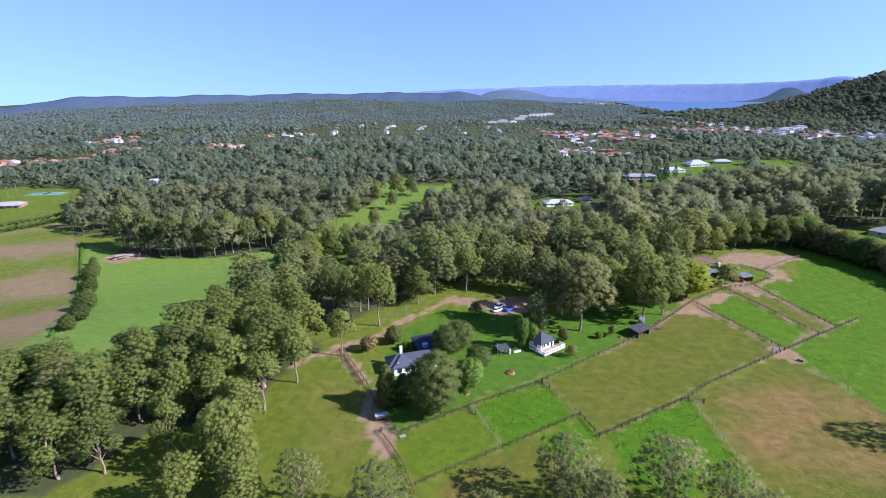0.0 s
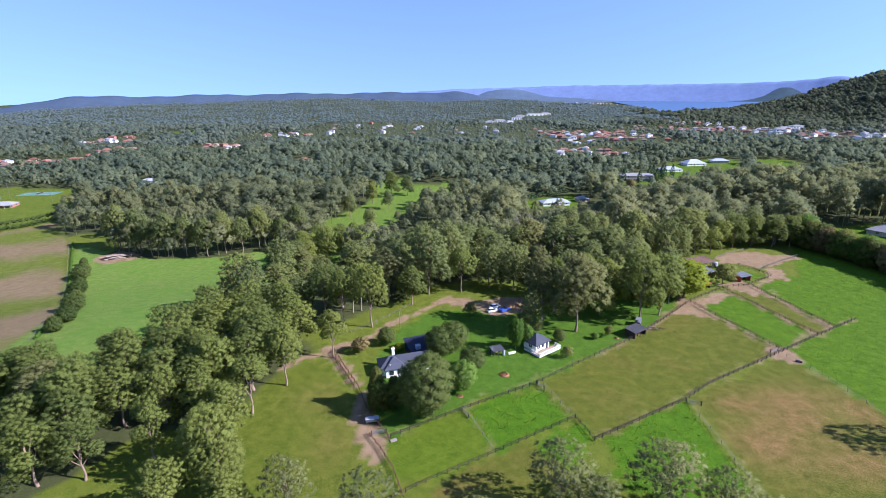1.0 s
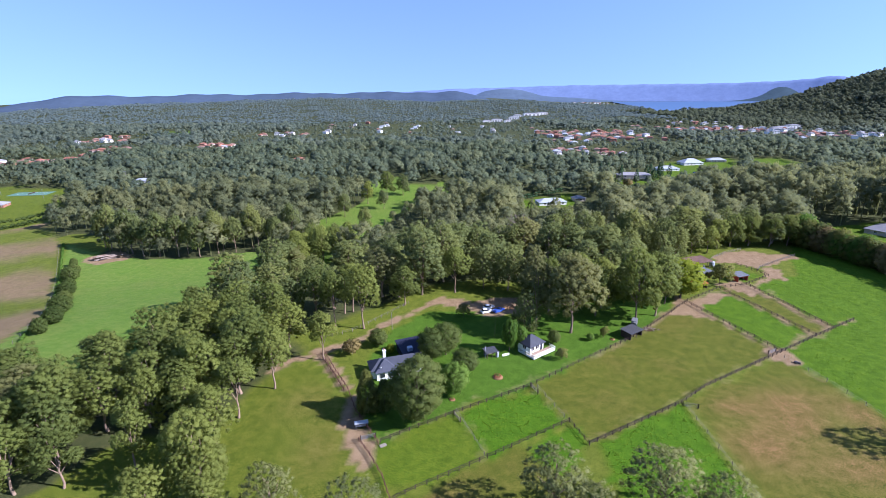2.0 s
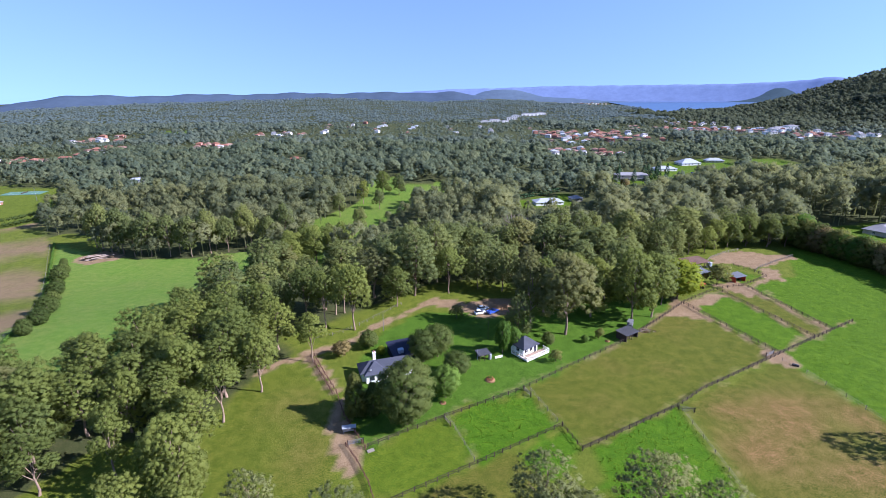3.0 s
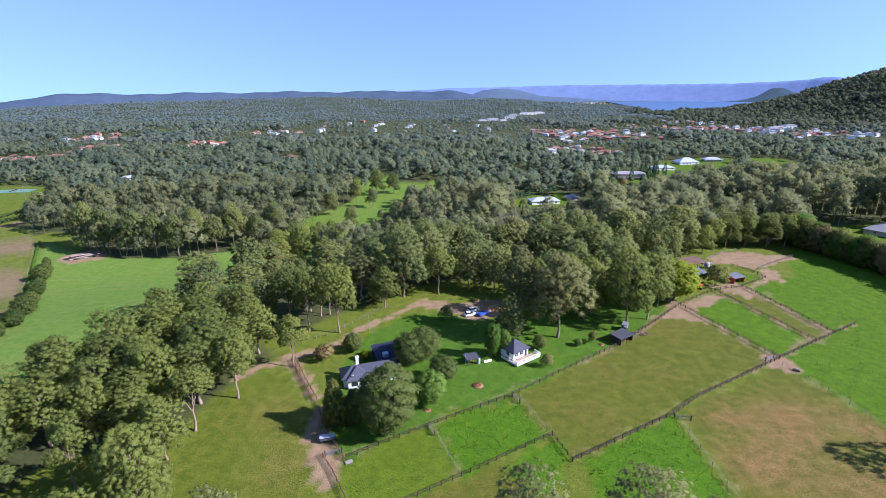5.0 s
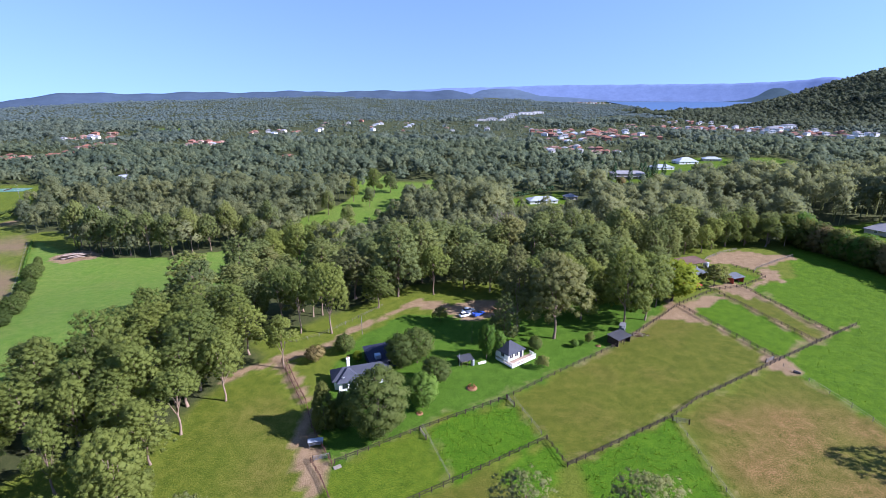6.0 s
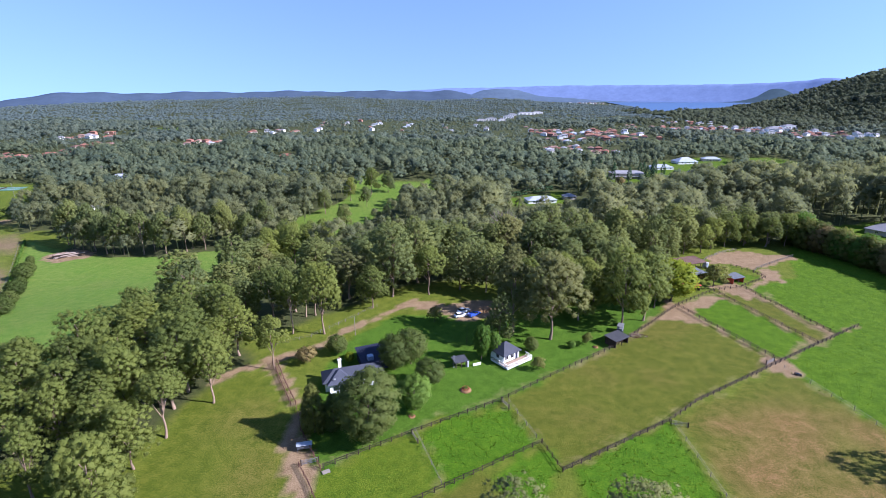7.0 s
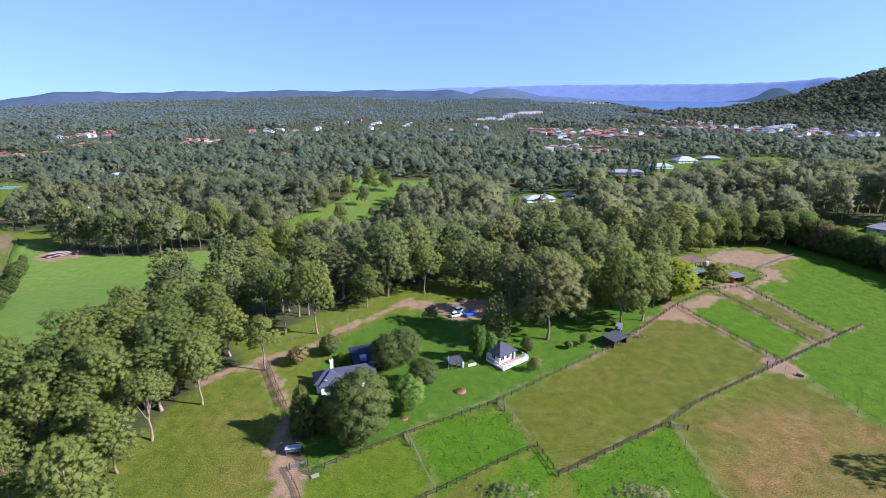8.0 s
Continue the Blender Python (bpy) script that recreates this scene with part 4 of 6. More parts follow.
RUST_TREE = tree_kind(46, "round", 5, 3.2, M_RUST, M_BARK_DARK, per=60, leaf=0.3, n=34, low=0.2)
PINE_TREE = tree_kind(47, "column", 16, 2.6, M_PINE, M_BARK_DARK, per=40, leaf=0.5, n=44, tip=0.1)
WILLOWY = tree_kind(48, "gum", 8, 4.2, M_OLIVE, M_BARK_DARK, per=46, leaf=0.4, lobes=8, each=11, low=0.25)

# garden and house trees
plant(ROUND_TREE, -2.4, 112.4, 18.6, 0.93, 0.4, "garden_tree", "large dense dark green tree beside the house", group="garden trees")
plant(CONE_FRESH, -15.3, 115.6, 13.0, 0.82, 1.0, "garden_tree", "tall narrow yellow-green tree before the house", group="garden trees")
plant(CONE_TREE, -11.0, 116.8, 9.5, 1.0, 2.0, "garden_tree", "narrow dark green tree in the shade of a larger one", group="garden trees")
plant(ROUND_SMALL, 0.6, 142.6, 10.5, 0.95, 0.0, "garden_tree", "rounded green tree behind the house", group="garden trees")
plant(ROUND_SMALL, 5.0, 145.6, 11.0, 0.9, 2.0, "garden_tree", "rounded green tree behind the house", group="garden trees")
plant(ROUND_SMALL, 10.6, 134.8, 7.5, 1.15, 1.1, "garden_tree", "low spreading grey-green tree on the lawn", group="garden trees")
plant(ROUND_FRESH, 7.2, 123.8, 9.5, 1.0, 0.3, "garden_tree", "bright green bushy tree on the lawn", group="garden trees")
plant(ROUND_SMALL, -17.0, 151.6, 6.0, 1.1, 0.9, "garden_tree", "small dark tree beside the drive", group="garden trees")
plant(RUST_TREE, -24.8, 146.4, 5.0, 1.0, 0.2, "garden_tree", "yellowing tree in autumn leaf by the fence", group="garden trees")
plant(LIME_TREE, -12.6, 146.6, 3.4, 1.1, 0.2, "garden_bush", "vivid lime green bush behind the house", "bush", "garden trees")
plant(ROUND_FRESH, 25.2, 147.6, 11.5, 0.5, 0.5, "garden_tree", "creeper-covered bright green tree beside the cottage", group="garden trees")
plant(ROUND_FRESH, 29.0, 149.2, 8.5, 0.6, 2.5, "garden_tree", "creeper-covered bright green tree beside the cottage", group="garden trees")
plant(ROUND_SMALL, 40.5, 152.5, 4.6, 1.0, 0.5, "garden_bush", "round grey-green bush behind the cottage", "bush", "garden trees")
plant(WILLOWY, 40.6, 142.0, 4.2, 0.9, 0.5, "garden_tree", "small open tree before the deck", group="garden trees")
plant(WILLOWY, 58.0, 156.5, 4.0, 0.9, 1.5, "garden_tree", "small open tree on the lawn", group="garden trees")
plant(ROUND_FRESH, 53.0, 154.5, 2.4, 1.2, 1.5, "garden_bush", "low bright green bush on the lawn", "bush", "garden trees")
plant(LIME_TREE, 98.4, 189.8, 16.0, 1.35, 0.0, "lime_green_tree", "dense yellow-green tree beside the stables", group="garden trees")
plant(WILLOWY, 121.5, 204.0, 9.5, 1.1, 0.6, "stable_tree", "open yellow-green tree among the sheds", group="garden trees")

# tall gums round the house yard and in the near wood: place, height, reach of the crown, form
def gum(kinds, k, x, y, tall, reach, turn, group):
    plant(kinds[k], x, y, tall, reach / (GUM_FORMS[k][0] * tall / 20), turn, group=group)


TALL_GUMS = [(36.5, 165, 28, 6.8, 5), (48, 160, 30, 11.5, 2), (44, 178, 24, 6.5, 5), (57, 183, 23, 6.5, 2), (60, 174, 22, 6.5, 1), (73, 169, 28, 9.5, 4), (82, 173, 26, 8.5, 2), (86, 182, 20, 6, 3), (64, 180, 22, 7, 0),
             (-24.0, 164.7, 25.5, 7.5, 6), (-34, 165, 24.5, 5, 7), (-10.8, 184.6, 17, 6.5, 0), (-30, 179, 21, 7, 6), (-33, 143, 18, 4.6, 7), (-42, 172, 22, 7, 6), (-43.2, 127, 20, 6.5, 6), (-48.2, 114, 19, 5.5, 7), (9, 197.5, 21, 7, 6)]
for i, (x, y, tall, reach, k) in enumerate(TALL_GUMS):
    gum(BROWN_GUMS if i < 2 else GUMS, k, x, y, tall, reach, i * 1.3, "yard gums")
for i, (x, y, tall, reach, k) in enumerate([(138, 248, 15, 5.5, 0), (146, 254, 17, 6.5, 2), (155, 258, 18, 7, 4), (165, 259, 18, 6.5, 1), (175, 257, 17, 6.5, 3), (185, 258, 18, 6.5, 2)]):
    gum(GUMS, k, x, y, tall, reach, i * 1.7, "yard gums")
for i, (x, y, tall, reach, k) in enumerate([(-74, 268, 20, 7, 2), (-62, 266, 21, 7.5, 4), (-80, 280, 20, 7, 0), (-68, 281, 22, 8, 2), (-57, 279, 20, 7, 3), (-76, 296, 20, 7.5, 4), (-63, 296, 19, 7, 1), (-52, 292, 21, 7, 0), (-72, 256, 19, 7, 1)]):
    gum(GUMS, k, x, y, tall, reach, i * 2.1, "yard gums")
WOOD_GUMS = [(-88, 104, 22, 8.5, 2), (-82, 97, 19, 7, 0), (-85.5, 88.5, 18, 6, 3), (-64, 95.5, 19, 4.6, 5), (-46, 88, 21, 7.2, 4), (-42, 83, 16, 5.5, 1), (-60, 120, 22, 8, 2), (-80, 137, 21, 8.5, 4), (-86, 124, 20, 8, 0),
             (-108, 121, 18, 8.5, 2), (-119, 115, 17, 8, 4), (-52, 132, 23, 8.5, 0), (-70, 146, 21, 8, 3), (-58, 147, 22, 8, 1), (-68, 131, 20, 7, 5), (-73, 118, 19, 7, 1), (-99, 110, 19, 7.5, 3), (-112, 101, 17, 7.5, 0), (-101, 95, 16, 6.5, 5),
             (-129, 105, 17, 8, 2), (-138, 116, 16, 7.5, 4), (-126, 93, 17, 8, 1), (-57, 107, 18, 6, 1), (-78, 158, 20, 7, 2), (-66, 160, 20, 7.5, 4), (-54, 160, 21, 7.5, 0), (-140, 100, 17, 8, 0)]
WOOD_GUMS += [(-94, 98, 17, 6.5, 4), (-79, 109, 19, 7, 1), (-69, 110, 18, 6, 0), (-76, 90, 15, 5, 5), (-53, 96, 15, 5, 3), (-50, 104, 17, 6, 0), (-62, 113, 18, 6, 5), (-66, 125, 20, 7, 0), (-92, 131, 18, 7, 5), (-75, 128, 20, 7, 3),
              (-58, 139, 20, 7, 4), (-48, 141, 18, 6, 3), (-46, 151, 19, 7, 1), (-80, 148, 19, 7, 1), (-116, 124, 16, 7, 1), (-104, 116, 17, 7, 5), (-92, 113, 18, 7, 4), (-106, 90, 16, 6, 3), (-119, 106, 17, 7, 5), (-52, 125, 20, 7, 5), (-40, 78, 14, 5, 0), (-38, 70, 14, 5, 3), (-52, 79, 15, 5.5, 2)]
for i, (x, y, tall, reach, k) in enumerate(WOOD_GUMS):
    gum(BROWN_GUMS if i in (16, 20) else GUMS, k, x, y, tall, reach, 0.7 + i * 1.7, "woodland trees")
FULL_GUMS = [(31.6, 157.8, 17, 0.75, 0), (-4.5, 195, 31, 0.85, 2), (4, 211, 29, 0.8, 0),  (21, 202, 20, 0.9, 2), (31, 199, 21, 0.9, 0), (41, 195, 22, 0.9, 1), (50, 188, 22, 0.9, 2), (-9, 212, 24, 0.9, 1),
             (213, 162, 17, 1.2, 0), (213, 172, 17, 1.2, 2), (214, 182, 17, 1.2, 1), (213, 191, 17, 1.2, 2), (215, 200, 17, 1.2, 0), (216, 209, 17, 1.2, 2), (100, 238, 20, 0.9, 0), (106, 230, 17, 0.9, 0), (117, 237, 17, 0.9, 2), (129, 246, 17, 0.9, 0), (110, 244, 20, 0.9, 2), (120, 250, 20, 0.85, 1), (131, 258, 19, 0.9, 0), (142, 266, 19, 0.9, 2), (90, 226, 20, 0.9, 2), (155, 268, 20, 0.9, 0), (168, 266, 20, 0.9, 2), (70, 190, 21, 0.85, 0), (62, 196, 21, 0.85, 2), (90, 184, 20, 0.75, 0)]
for i, (x, y, tall, wide, k) in enumerate(FULL_GUMS):
    plant(DENSE_GUMS[k], x, y, tall, wide, i * 1.9, label="full-crowned eucalyptus leafy almost to the ground", group="yard gums")
for i, (x, y, tall) in enumerate(((-52, 352, 18), (-74, 392, 20), (-46, 418, 17), (-66, 318, 16), (-34, 470, 20))):
    plant(BACK_GUMS[i], x, y, tall, 0.9, i * 1.4, label="tall eucalyptus standing alone in a clearing", group="yard gums")
plant(WILLOWY, 11.5, 173.5, 5.5, 0.9, 0.7, "yard_tree", "small open tree at the edge of the dirt yard", group="garden trees")
# open-crowned trees along the near edge
SHADE_GUMS = [(206, 158, 13, 1.2), (203, 166, 13, 1.2), (204, 173, 13, 1.3), (205, 181, 13, 1.2), (204, 189, 13, 1.3), (206, 197, 13, 1.2), (208, 205, 14, 1.2)]
for i, (x, y, tall, wide) in enumerate(SHADE_GUMS):
    plant(DENSE_GUMS[i % 3], x, y, tall + 2, wide, i * 1.7, group="yard gums")
NEAR_TREES = [(-12.5, 74.5, 15, 1.15), (-28.4, 80, 15, 0.85), (25.5, 82, 16.5, 1.1), (32, 77, 12, 1.0), (46.8, 82, 16.5, 1.12), (56.5, 77.5, 13.5, 1.05), (60, 70, 13, 1.0), (9, 73, 12, 0.7), (126, 97, 22, 0.85), (-20, 66, 14, 0.9), (38, 64, 13, 1.0)]
for i, (x, y, tall, wide) in enumerate(NEAR_TREES):
    plant(OPEN_GUM, x, y, tall, wide, i * 2.1, label="open-crowned eucalyptus at the paddock edge", group="paddock trees")


def open_ground(x, y):
    """True where no wood grows."""
    o = inside(HOME, x, y) | inside(PLOUGHED, x, y) | inside(WEST_FIELD, x, y) | inside(LAKE, x, y) | inside(GLADE, x, y) | inside(FIELD_STRIP, x, y)
    for p in CLEARINGS:
        o |= inside(p, x, y)
    return o


def scatter(x0, x1, y0, y1, step, seed, spread=46):
    """Places for trees: a loose grid with gaps, within the wide fan of land ahead."""
    r = np.random.default_rng(seed)
    gx, gy = np.meshgrid(np.arange(x0, x1, step), np.arange(y0, y1, step * 0.87))
    gx = gx + (np.arange(gx.shape[0])[:, None] % 2) * step / 2
    gx = (gx + r.uniform(-0.46, 0.46, gx.shape) * step).ravel()
    gy = (gy + r.uniform(-0.46, 0.46, gy.shape) * step).ravel()
    keep = ~open_ground(gx, gy) & (np.abs(np.degrees(np.arctan2(gx - 2, gy + 40))) < spread) & (r.uniform(size=gx.shape) > 0.1)
    gx, gy = gx[keep], gy[keep]
    clear = np.ones(gx.shape, bool)
    for hx, hy, rad, front in HOUSE_PLOTS:
        # a plot stays free of trees, and so does a strip on its south side
        dx, dy = gx - hx, gy - hy
        clear &= ~((np.abs(dx) < rad) & (dy < rad) & (dy > -rad * 1.5))
        clear &= ~((np.abs(dx) < rad) & (dy < 0) & (dy > -0.45 * front) & (r.uniform(size=gx.shape) < 0.96))
    # suburbs: few trees among the houses and just below them
    for cx, cy, ax, ay, _, _ in SUBURBS:
        dx, dy = np.abs(gx - cx), gy - cy
        clear &= ~((dx < ax + 15) & (dy < ay + 10) & (dy > -ay - 0.11 * cy) & (r.uniform(size=gx.shape) < np.where(dy > -ay - 10, 0.4, 0.5)))
    return gx[clear], gy[clear], r


# woods that stand nearest, tree by tree
EDGE = chain([(-216, 317), (-208, 312), (-176, 297), (-144, 298), (-120, 310), (-96, 318)], 7.5)
for i, (x, y) in enumerate(EDGE):
    x, y = x + 2.5 * math.sin(i * 4.1), y + 3 * math.sin(i * 2.3)
    plant(BACK_GUMS[(6, 2, 7)[i % 3]], x, y, 26 + 5 * math.sin(i * 1.9), 0.75, i * 1.1, label="tall bare-trunked eucalyptus at the edge of the wood", group="wood edge gums")
px, py, r1 = scatter(-170, 210, 62, 262, 14.0, 21, 54)
free = ~inside(NEAR_WOOD, px, py)
px, py = px[free], py[free]
for x, y in zip(px, py):
    tall = r1.uniform(14, 26) * (0.6 if inside(YARD_GAP, x, y) else 1.0)
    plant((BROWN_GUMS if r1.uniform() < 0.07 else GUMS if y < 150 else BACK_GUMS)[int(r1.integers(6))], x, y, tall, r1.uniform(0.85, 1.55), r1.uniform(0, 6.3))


def wood_mass(name, xs, ys, heights, templates, label, rng, mat, wide=(0.85, 1.25), soft=False):
    """Many far trees as one mass of real crowns; each tree carries its own tint."""
    pick = rng.integers(len(templates), size=len(xs))
    vs, fs, ts, ns, n = [], [], [], [], 0
    zs = height(xs, ys)
    for k, (tv, tf, h, tn) in enumerate(templates):
        who = np.nonzero(pick == k)[0]
        if not len(who):
            continue
        a = rng.uniform(0, 6.28, len(who))
        s = heights[who] / h
        w = s * rng.uniform(*wide, len(who))
        c, d = np.cos(a)[:, None], np.sin(a)[:, None]
        X = (tv[None, :, 0] * c - tv[None, :, 1] * d) * w[:, None] + xs[who][:, None]
        Y = (tv[None, :, 0] * d + tv[None, :, 1] * c) * w[:, None] + ys[who][:, None]
        Z = tv[None, :, 2] * s[:, None] + zs[who][:, None]
        vs.append(np.stack([X, Y, Z], -1).reshape(-1, 3))
        fs.append((tf[None] + (n + np.arange(len(who)) * len(tv))[:, None, None]).reshape(-1, 3))
        ts.append(np.repeat(rng.uniform(0, 1, len(who)), len(tv)))
        if tn is not None:
            ns.append(np.stack([tn[None, :, 0] * c - tn[None, :, 1] * d, tn[None, :, 0] * d + tn[None, :, 1] * c, tn[None, :, 2] + 0 * c], -1).reshape(-1, 3))
        n += len(who) * len(tv)
    V, F, T = np.concatenate(vs), np.concatenate(fs), np.concatenate(ts)
    me = bpy.data.meshes.new(name)
    me.vertices.add(len(V))
    me.vertices.foreach_set("co", V.astype(np.float32).ravel())
    me.loops.add(F.size)
    me.loops.foreach_set("vertex_index", F.astype(np.int32).ravel())
    me.polygons.add(len(F))
    me.polygons.foreach_set("loop_start", np.arange(0, F.size, 3, dtype=np.int32))
    me.update(calc_edges=True)
    at = me.attributes.new("tint", "FLOAT", "POINT")
    at.data.foreach_set("value", T.astype(np.float32))
    if soft:
        me.polygons.foreach_set("use_smooth", np.ones(len(F), bool))
    if ns:
        set_normals(me, np.concatenate(ns))
    me.materials.append(mat)
    return tagged(new(name, me), label, "woodland", kind="stuff")


def far_tree(seed, h, R, n, per, leaf, core=0.85, low=0.35, stem=True, lift=0.5, girth=(0.3, 0.46)):
    r = np.random.default_rng(seed)
    puffs = [(*c, R * r.uniform(*girth), 0.95) for c in gum_puffs(h, R, r, n, 1, low)[1]]
    v, f, nn = leaf_cloud(puffs, per, leaf, r, core, lift=lift)
    if stem:
        sv, sf = tube([(0, 0, -1), (0.1, 0, h * 0.4), (0, 0.2, h * 0.75)], [0.3, 0.22, 0.1], 3)
        tri = [t for q in sf if len(q) == 4 for t in ((q[0], q[1], q[2]), (q[0], q[2], q[3]))]
        f = np.concatenate([f, np.array(tri) + len(v)])
        v = np.concatenate([v, np.array(sv)])
        nn = np.concatenate([nn, np.array(sv) * (1, 1, 0) + (0.02, 0, 0)])
    return v, f, h, nn


MID = [far_tree(61 + i, 18, R, n, 4.2, 0.8, 0.82, 0.36, True, 0.5, (0.2, 0.33)) for i, (R, n) in enumerate(((7.0, 16), (6.2, 15), (7.8, 17), (5.8, 15)))]
FAR = [far_tree(71 + i, 16, R, 9, 1.15, 1.05, 0.94, 0.34, False, 0.6, (0.22, 0.35)) for i, R in enumerate((8.4, 7.4, 9.4))]


def crown_only(seed, h, R, n=2, ball=None):
    r = np.random.default_rng(seed)
    v, f = ball or ico()
    ks, fs, ns = [], [], []
    for i in range(n):
        o = r.normal(size=3) * (R * 0.45, R * 0.45, h * 0.08)
        ks.append(v * r.uniform(0.6, 1.2, (len(v), 1)) * (R * 0.75, R * 0.75, h * 0.24) + (0, 0, h * 0.62) + o)
        fs.append(f + len(v) * i)
        up = v + (0, 0, 1.6)
        ns.append(up / np.linalg.norm(up, axis=1)[:, None].clip(0.1))
    return np.concatenate(ks), np.concatenate(fs), h, np.concatenate(ns)


DISTANT = [far_tree(81 + i, 15, R, 4, 0.4, 1.5, 1.02, 0.32, False, 0.6, (0.3, 0.46)) for i, R in enumerate((7.6, 8.6, 9.4, 6.6))]
FARTHEST = [crown_only(86 + i, 15, R, 1, OCTA) for i, R in enumerate((5.5, 6.5, 7.2))]

def tall_stands(x, y, lo, hi, r):
    """Tree heights, in taller and lower stands."""
    low = np.ones(len(x))
    for cx, cy, ax, ay, _, _ in SUBURBS:
        # gardens and the scrub just below a suburb carry smaller trees
        low[(np.abs(x - cx) < ax + 25) & (y < cy + ay + 20) & (y > cy - ay - 0.12 * cy)] = 0.6
    for hx, hy, rad, front in HOUSE_PLOTS:
        if front >= 62:
            # gardens slope away below the larger houses, with lower trees
            side = np.abs(x - 10 - (hx - 10) * (y - 10) / (hy - 10))
            low[(side < rad + 4) & (y < hy) & (y > hy - 1.7 * front)] = 0.55
    return low * (lo + (hi - lo) * r.uniform(0, 1, len(x)) ** 1.3) * (0.92 + 0.34 * fbm(x, y, 30.0, 2.0) + 0.16 * fbm(x, y, 11.0, 6.0))


px, py, r2 = scatter(-420, 420, 262, 460, 10.8, 22)
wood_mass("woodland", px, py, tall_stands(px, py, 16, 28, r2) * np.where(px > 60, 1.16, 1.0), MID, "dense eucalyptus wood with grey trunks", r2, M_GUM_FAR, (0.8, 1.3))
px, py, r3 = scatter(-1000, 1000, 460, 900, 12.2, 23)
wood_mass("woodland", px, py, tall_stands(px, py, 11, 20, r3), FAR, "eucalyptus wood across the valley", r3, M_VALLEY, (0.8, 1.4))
px, py, r4 = scatter(-1700, 1700, 900, 1600, 13.2, 24, 50)
hill = (px > 560) & (py > 1190)
slope = [(px[hill], py[hill])]
px, py = px[~hill], py[~hill]
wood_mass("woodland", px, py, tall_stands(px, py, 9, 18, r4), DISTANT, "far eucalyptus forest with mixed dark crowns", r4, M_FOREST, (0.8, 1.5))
px, py, r5 = scatter(-2900, 2200, 1600, 3200, 16.0, 25, 48)
hill = (px > 760) & (py < 2300)
slope.append((px[hill], py[hill]))
px, py = px[~hill], py[~hill]
# leaf colour here includes the haze of distance
wood_mass("woodland", px, py, tall_stands(px, py, 8, 16, r5), FARTHEST, "distant eucalyptus forest on low hills, tinted blue-green for haze", r5, M_FOREST_HAZE, (1.1, 2.2), True)
px, py = np.concatenate([q[0] for q in slope]), np.concatenate([q[1] for q in slope])
wood_mass("woodland", px, py, tall_stands(px, py, 12, 20, r5), DISTANT, "green eucalyptus forest covering the hillside, coloured dark for shade", r5, M_HILL_SHADE, (0.9, 1.5))


# ---- fences ----
def box_mesh(name, x0, x1, y0, y1, z0, z1, mat):
    bm = boxed((x0, x1, y0, y1, z0, z1))
    me = bpy.data.meshes.new(name)
    bm.to_mesh(me)
    bm.free()
    me.materials.append(mat)
    return me


FENCE_MESHES = {}


def fence(line, label, mat, rails=(0.42, 0.8, 1.16), tall=1.3, gap=2.5, thick=0.075, rail=0.048, group="paddock fences", seed=1):
    r = random.Random(seed)
    key = (mat.name, tall, thick, rail)
    if key not in FENCE_MESHES:
        FENCE_MESHES[key] = (box_mesh("post", -thick, thick, -thick, thick, -0.5, tall, mat), box_mesh("rail", 0, 1, -0.025, 0.025, -rail, rail, mat))
    pm, rm = FENCE_MESHES[key]
    pts = chain(line, gap)
    x0, y0 = line[0]
    ob = thing("fence", pose(x0, y0, 0), label, "fence", group)
    z = [z_at(x, y) for x, y in pts]
    for i, (x, y) in enumerate(pts):
        p = child("post", pm, ob)
        q = pts[min(i + 1, len(pts) - 1)]
        o = pts[i - 1] if i else (x, y)
        a = math.atan2(q[1] - o[1], q[0] - o[0])
        p.matrix_local = Matrix.LocRotScale((x - x0, y - y0, z[i]), Euler((r.uniform(-0.03, 0.03), r.uniform(-0.03, 0.03), a)), (1, 1, r.uniform(0.95, 1.06)))
    for i in range(len(pts) - 1):
        (xa, ya), (xb, yb) = pts[i], pts[i + 1]
        L, a = math.hypot(xb - xa, yb - ya), math.atan2(yb - ya, xb - xa)
        tilt = -math.atan2(z[i + 1] - z[i], L)
        for h in rails:
            p = child("rail", rm, ob)
            p.matrix_local = Matrix.LocRotScale((xa - x0, ya - y0, z[i] + h + r.uniform(-0.03, 0.03)), Euler((0, tilt + r.uniform(-0.008, 0.008), a)), (L, 1, 1))
    return ob


fence([(-10.8, 103.9), (7.0, 114.9), (28.6, 127.2), (45.4, 139.8), (66.4, 155.0), (84, 171.0)], "dark post and rail fence along the house lawn", M_RAIL, rails=(0.55, 1.08), seed=2)
fence([(84, 171.0), (99.6, 186.0), (119.2, 199.4), (132.4, 203.2), (147.7, 212.8), (146.6, 219.5), (141.9, 228.4)], "dark post and rail fence beside the stables", M_RAIL, rails=(0.55, 1.08), seed=3)
fence([(98.8, 184.6), (110.8, 145.6)], "dark post and rail fence between paddocks", M_RAIL, seed=4)
fence([(118.9, 198.2), (129, 156.5)], "dark post and rail fence between paddocks", M_RAIL, seed=5)
fence([(132.3, 203.0), (138.8, 161.6)], "dark post and rail fence between paddocks", M_RAIL, seed=6)
fence([(38.4, 102.4), (67.2, 118.6)], "dark post and rail fence across the paddocks", M_RAIL, seed=7)
fence([(67.2, 118.6), (76.8, 125.9), (96.0, 136.9), (110.2, 145.1)], "dark post and rail fence across the paddocks", M_RAIL, seed=8)
fence([(110.2, 145.1), (128.6, 155.6), (150.4, 167.8)], "dark post and rail fence along a bright paddock", M_RAIL, seed=9)
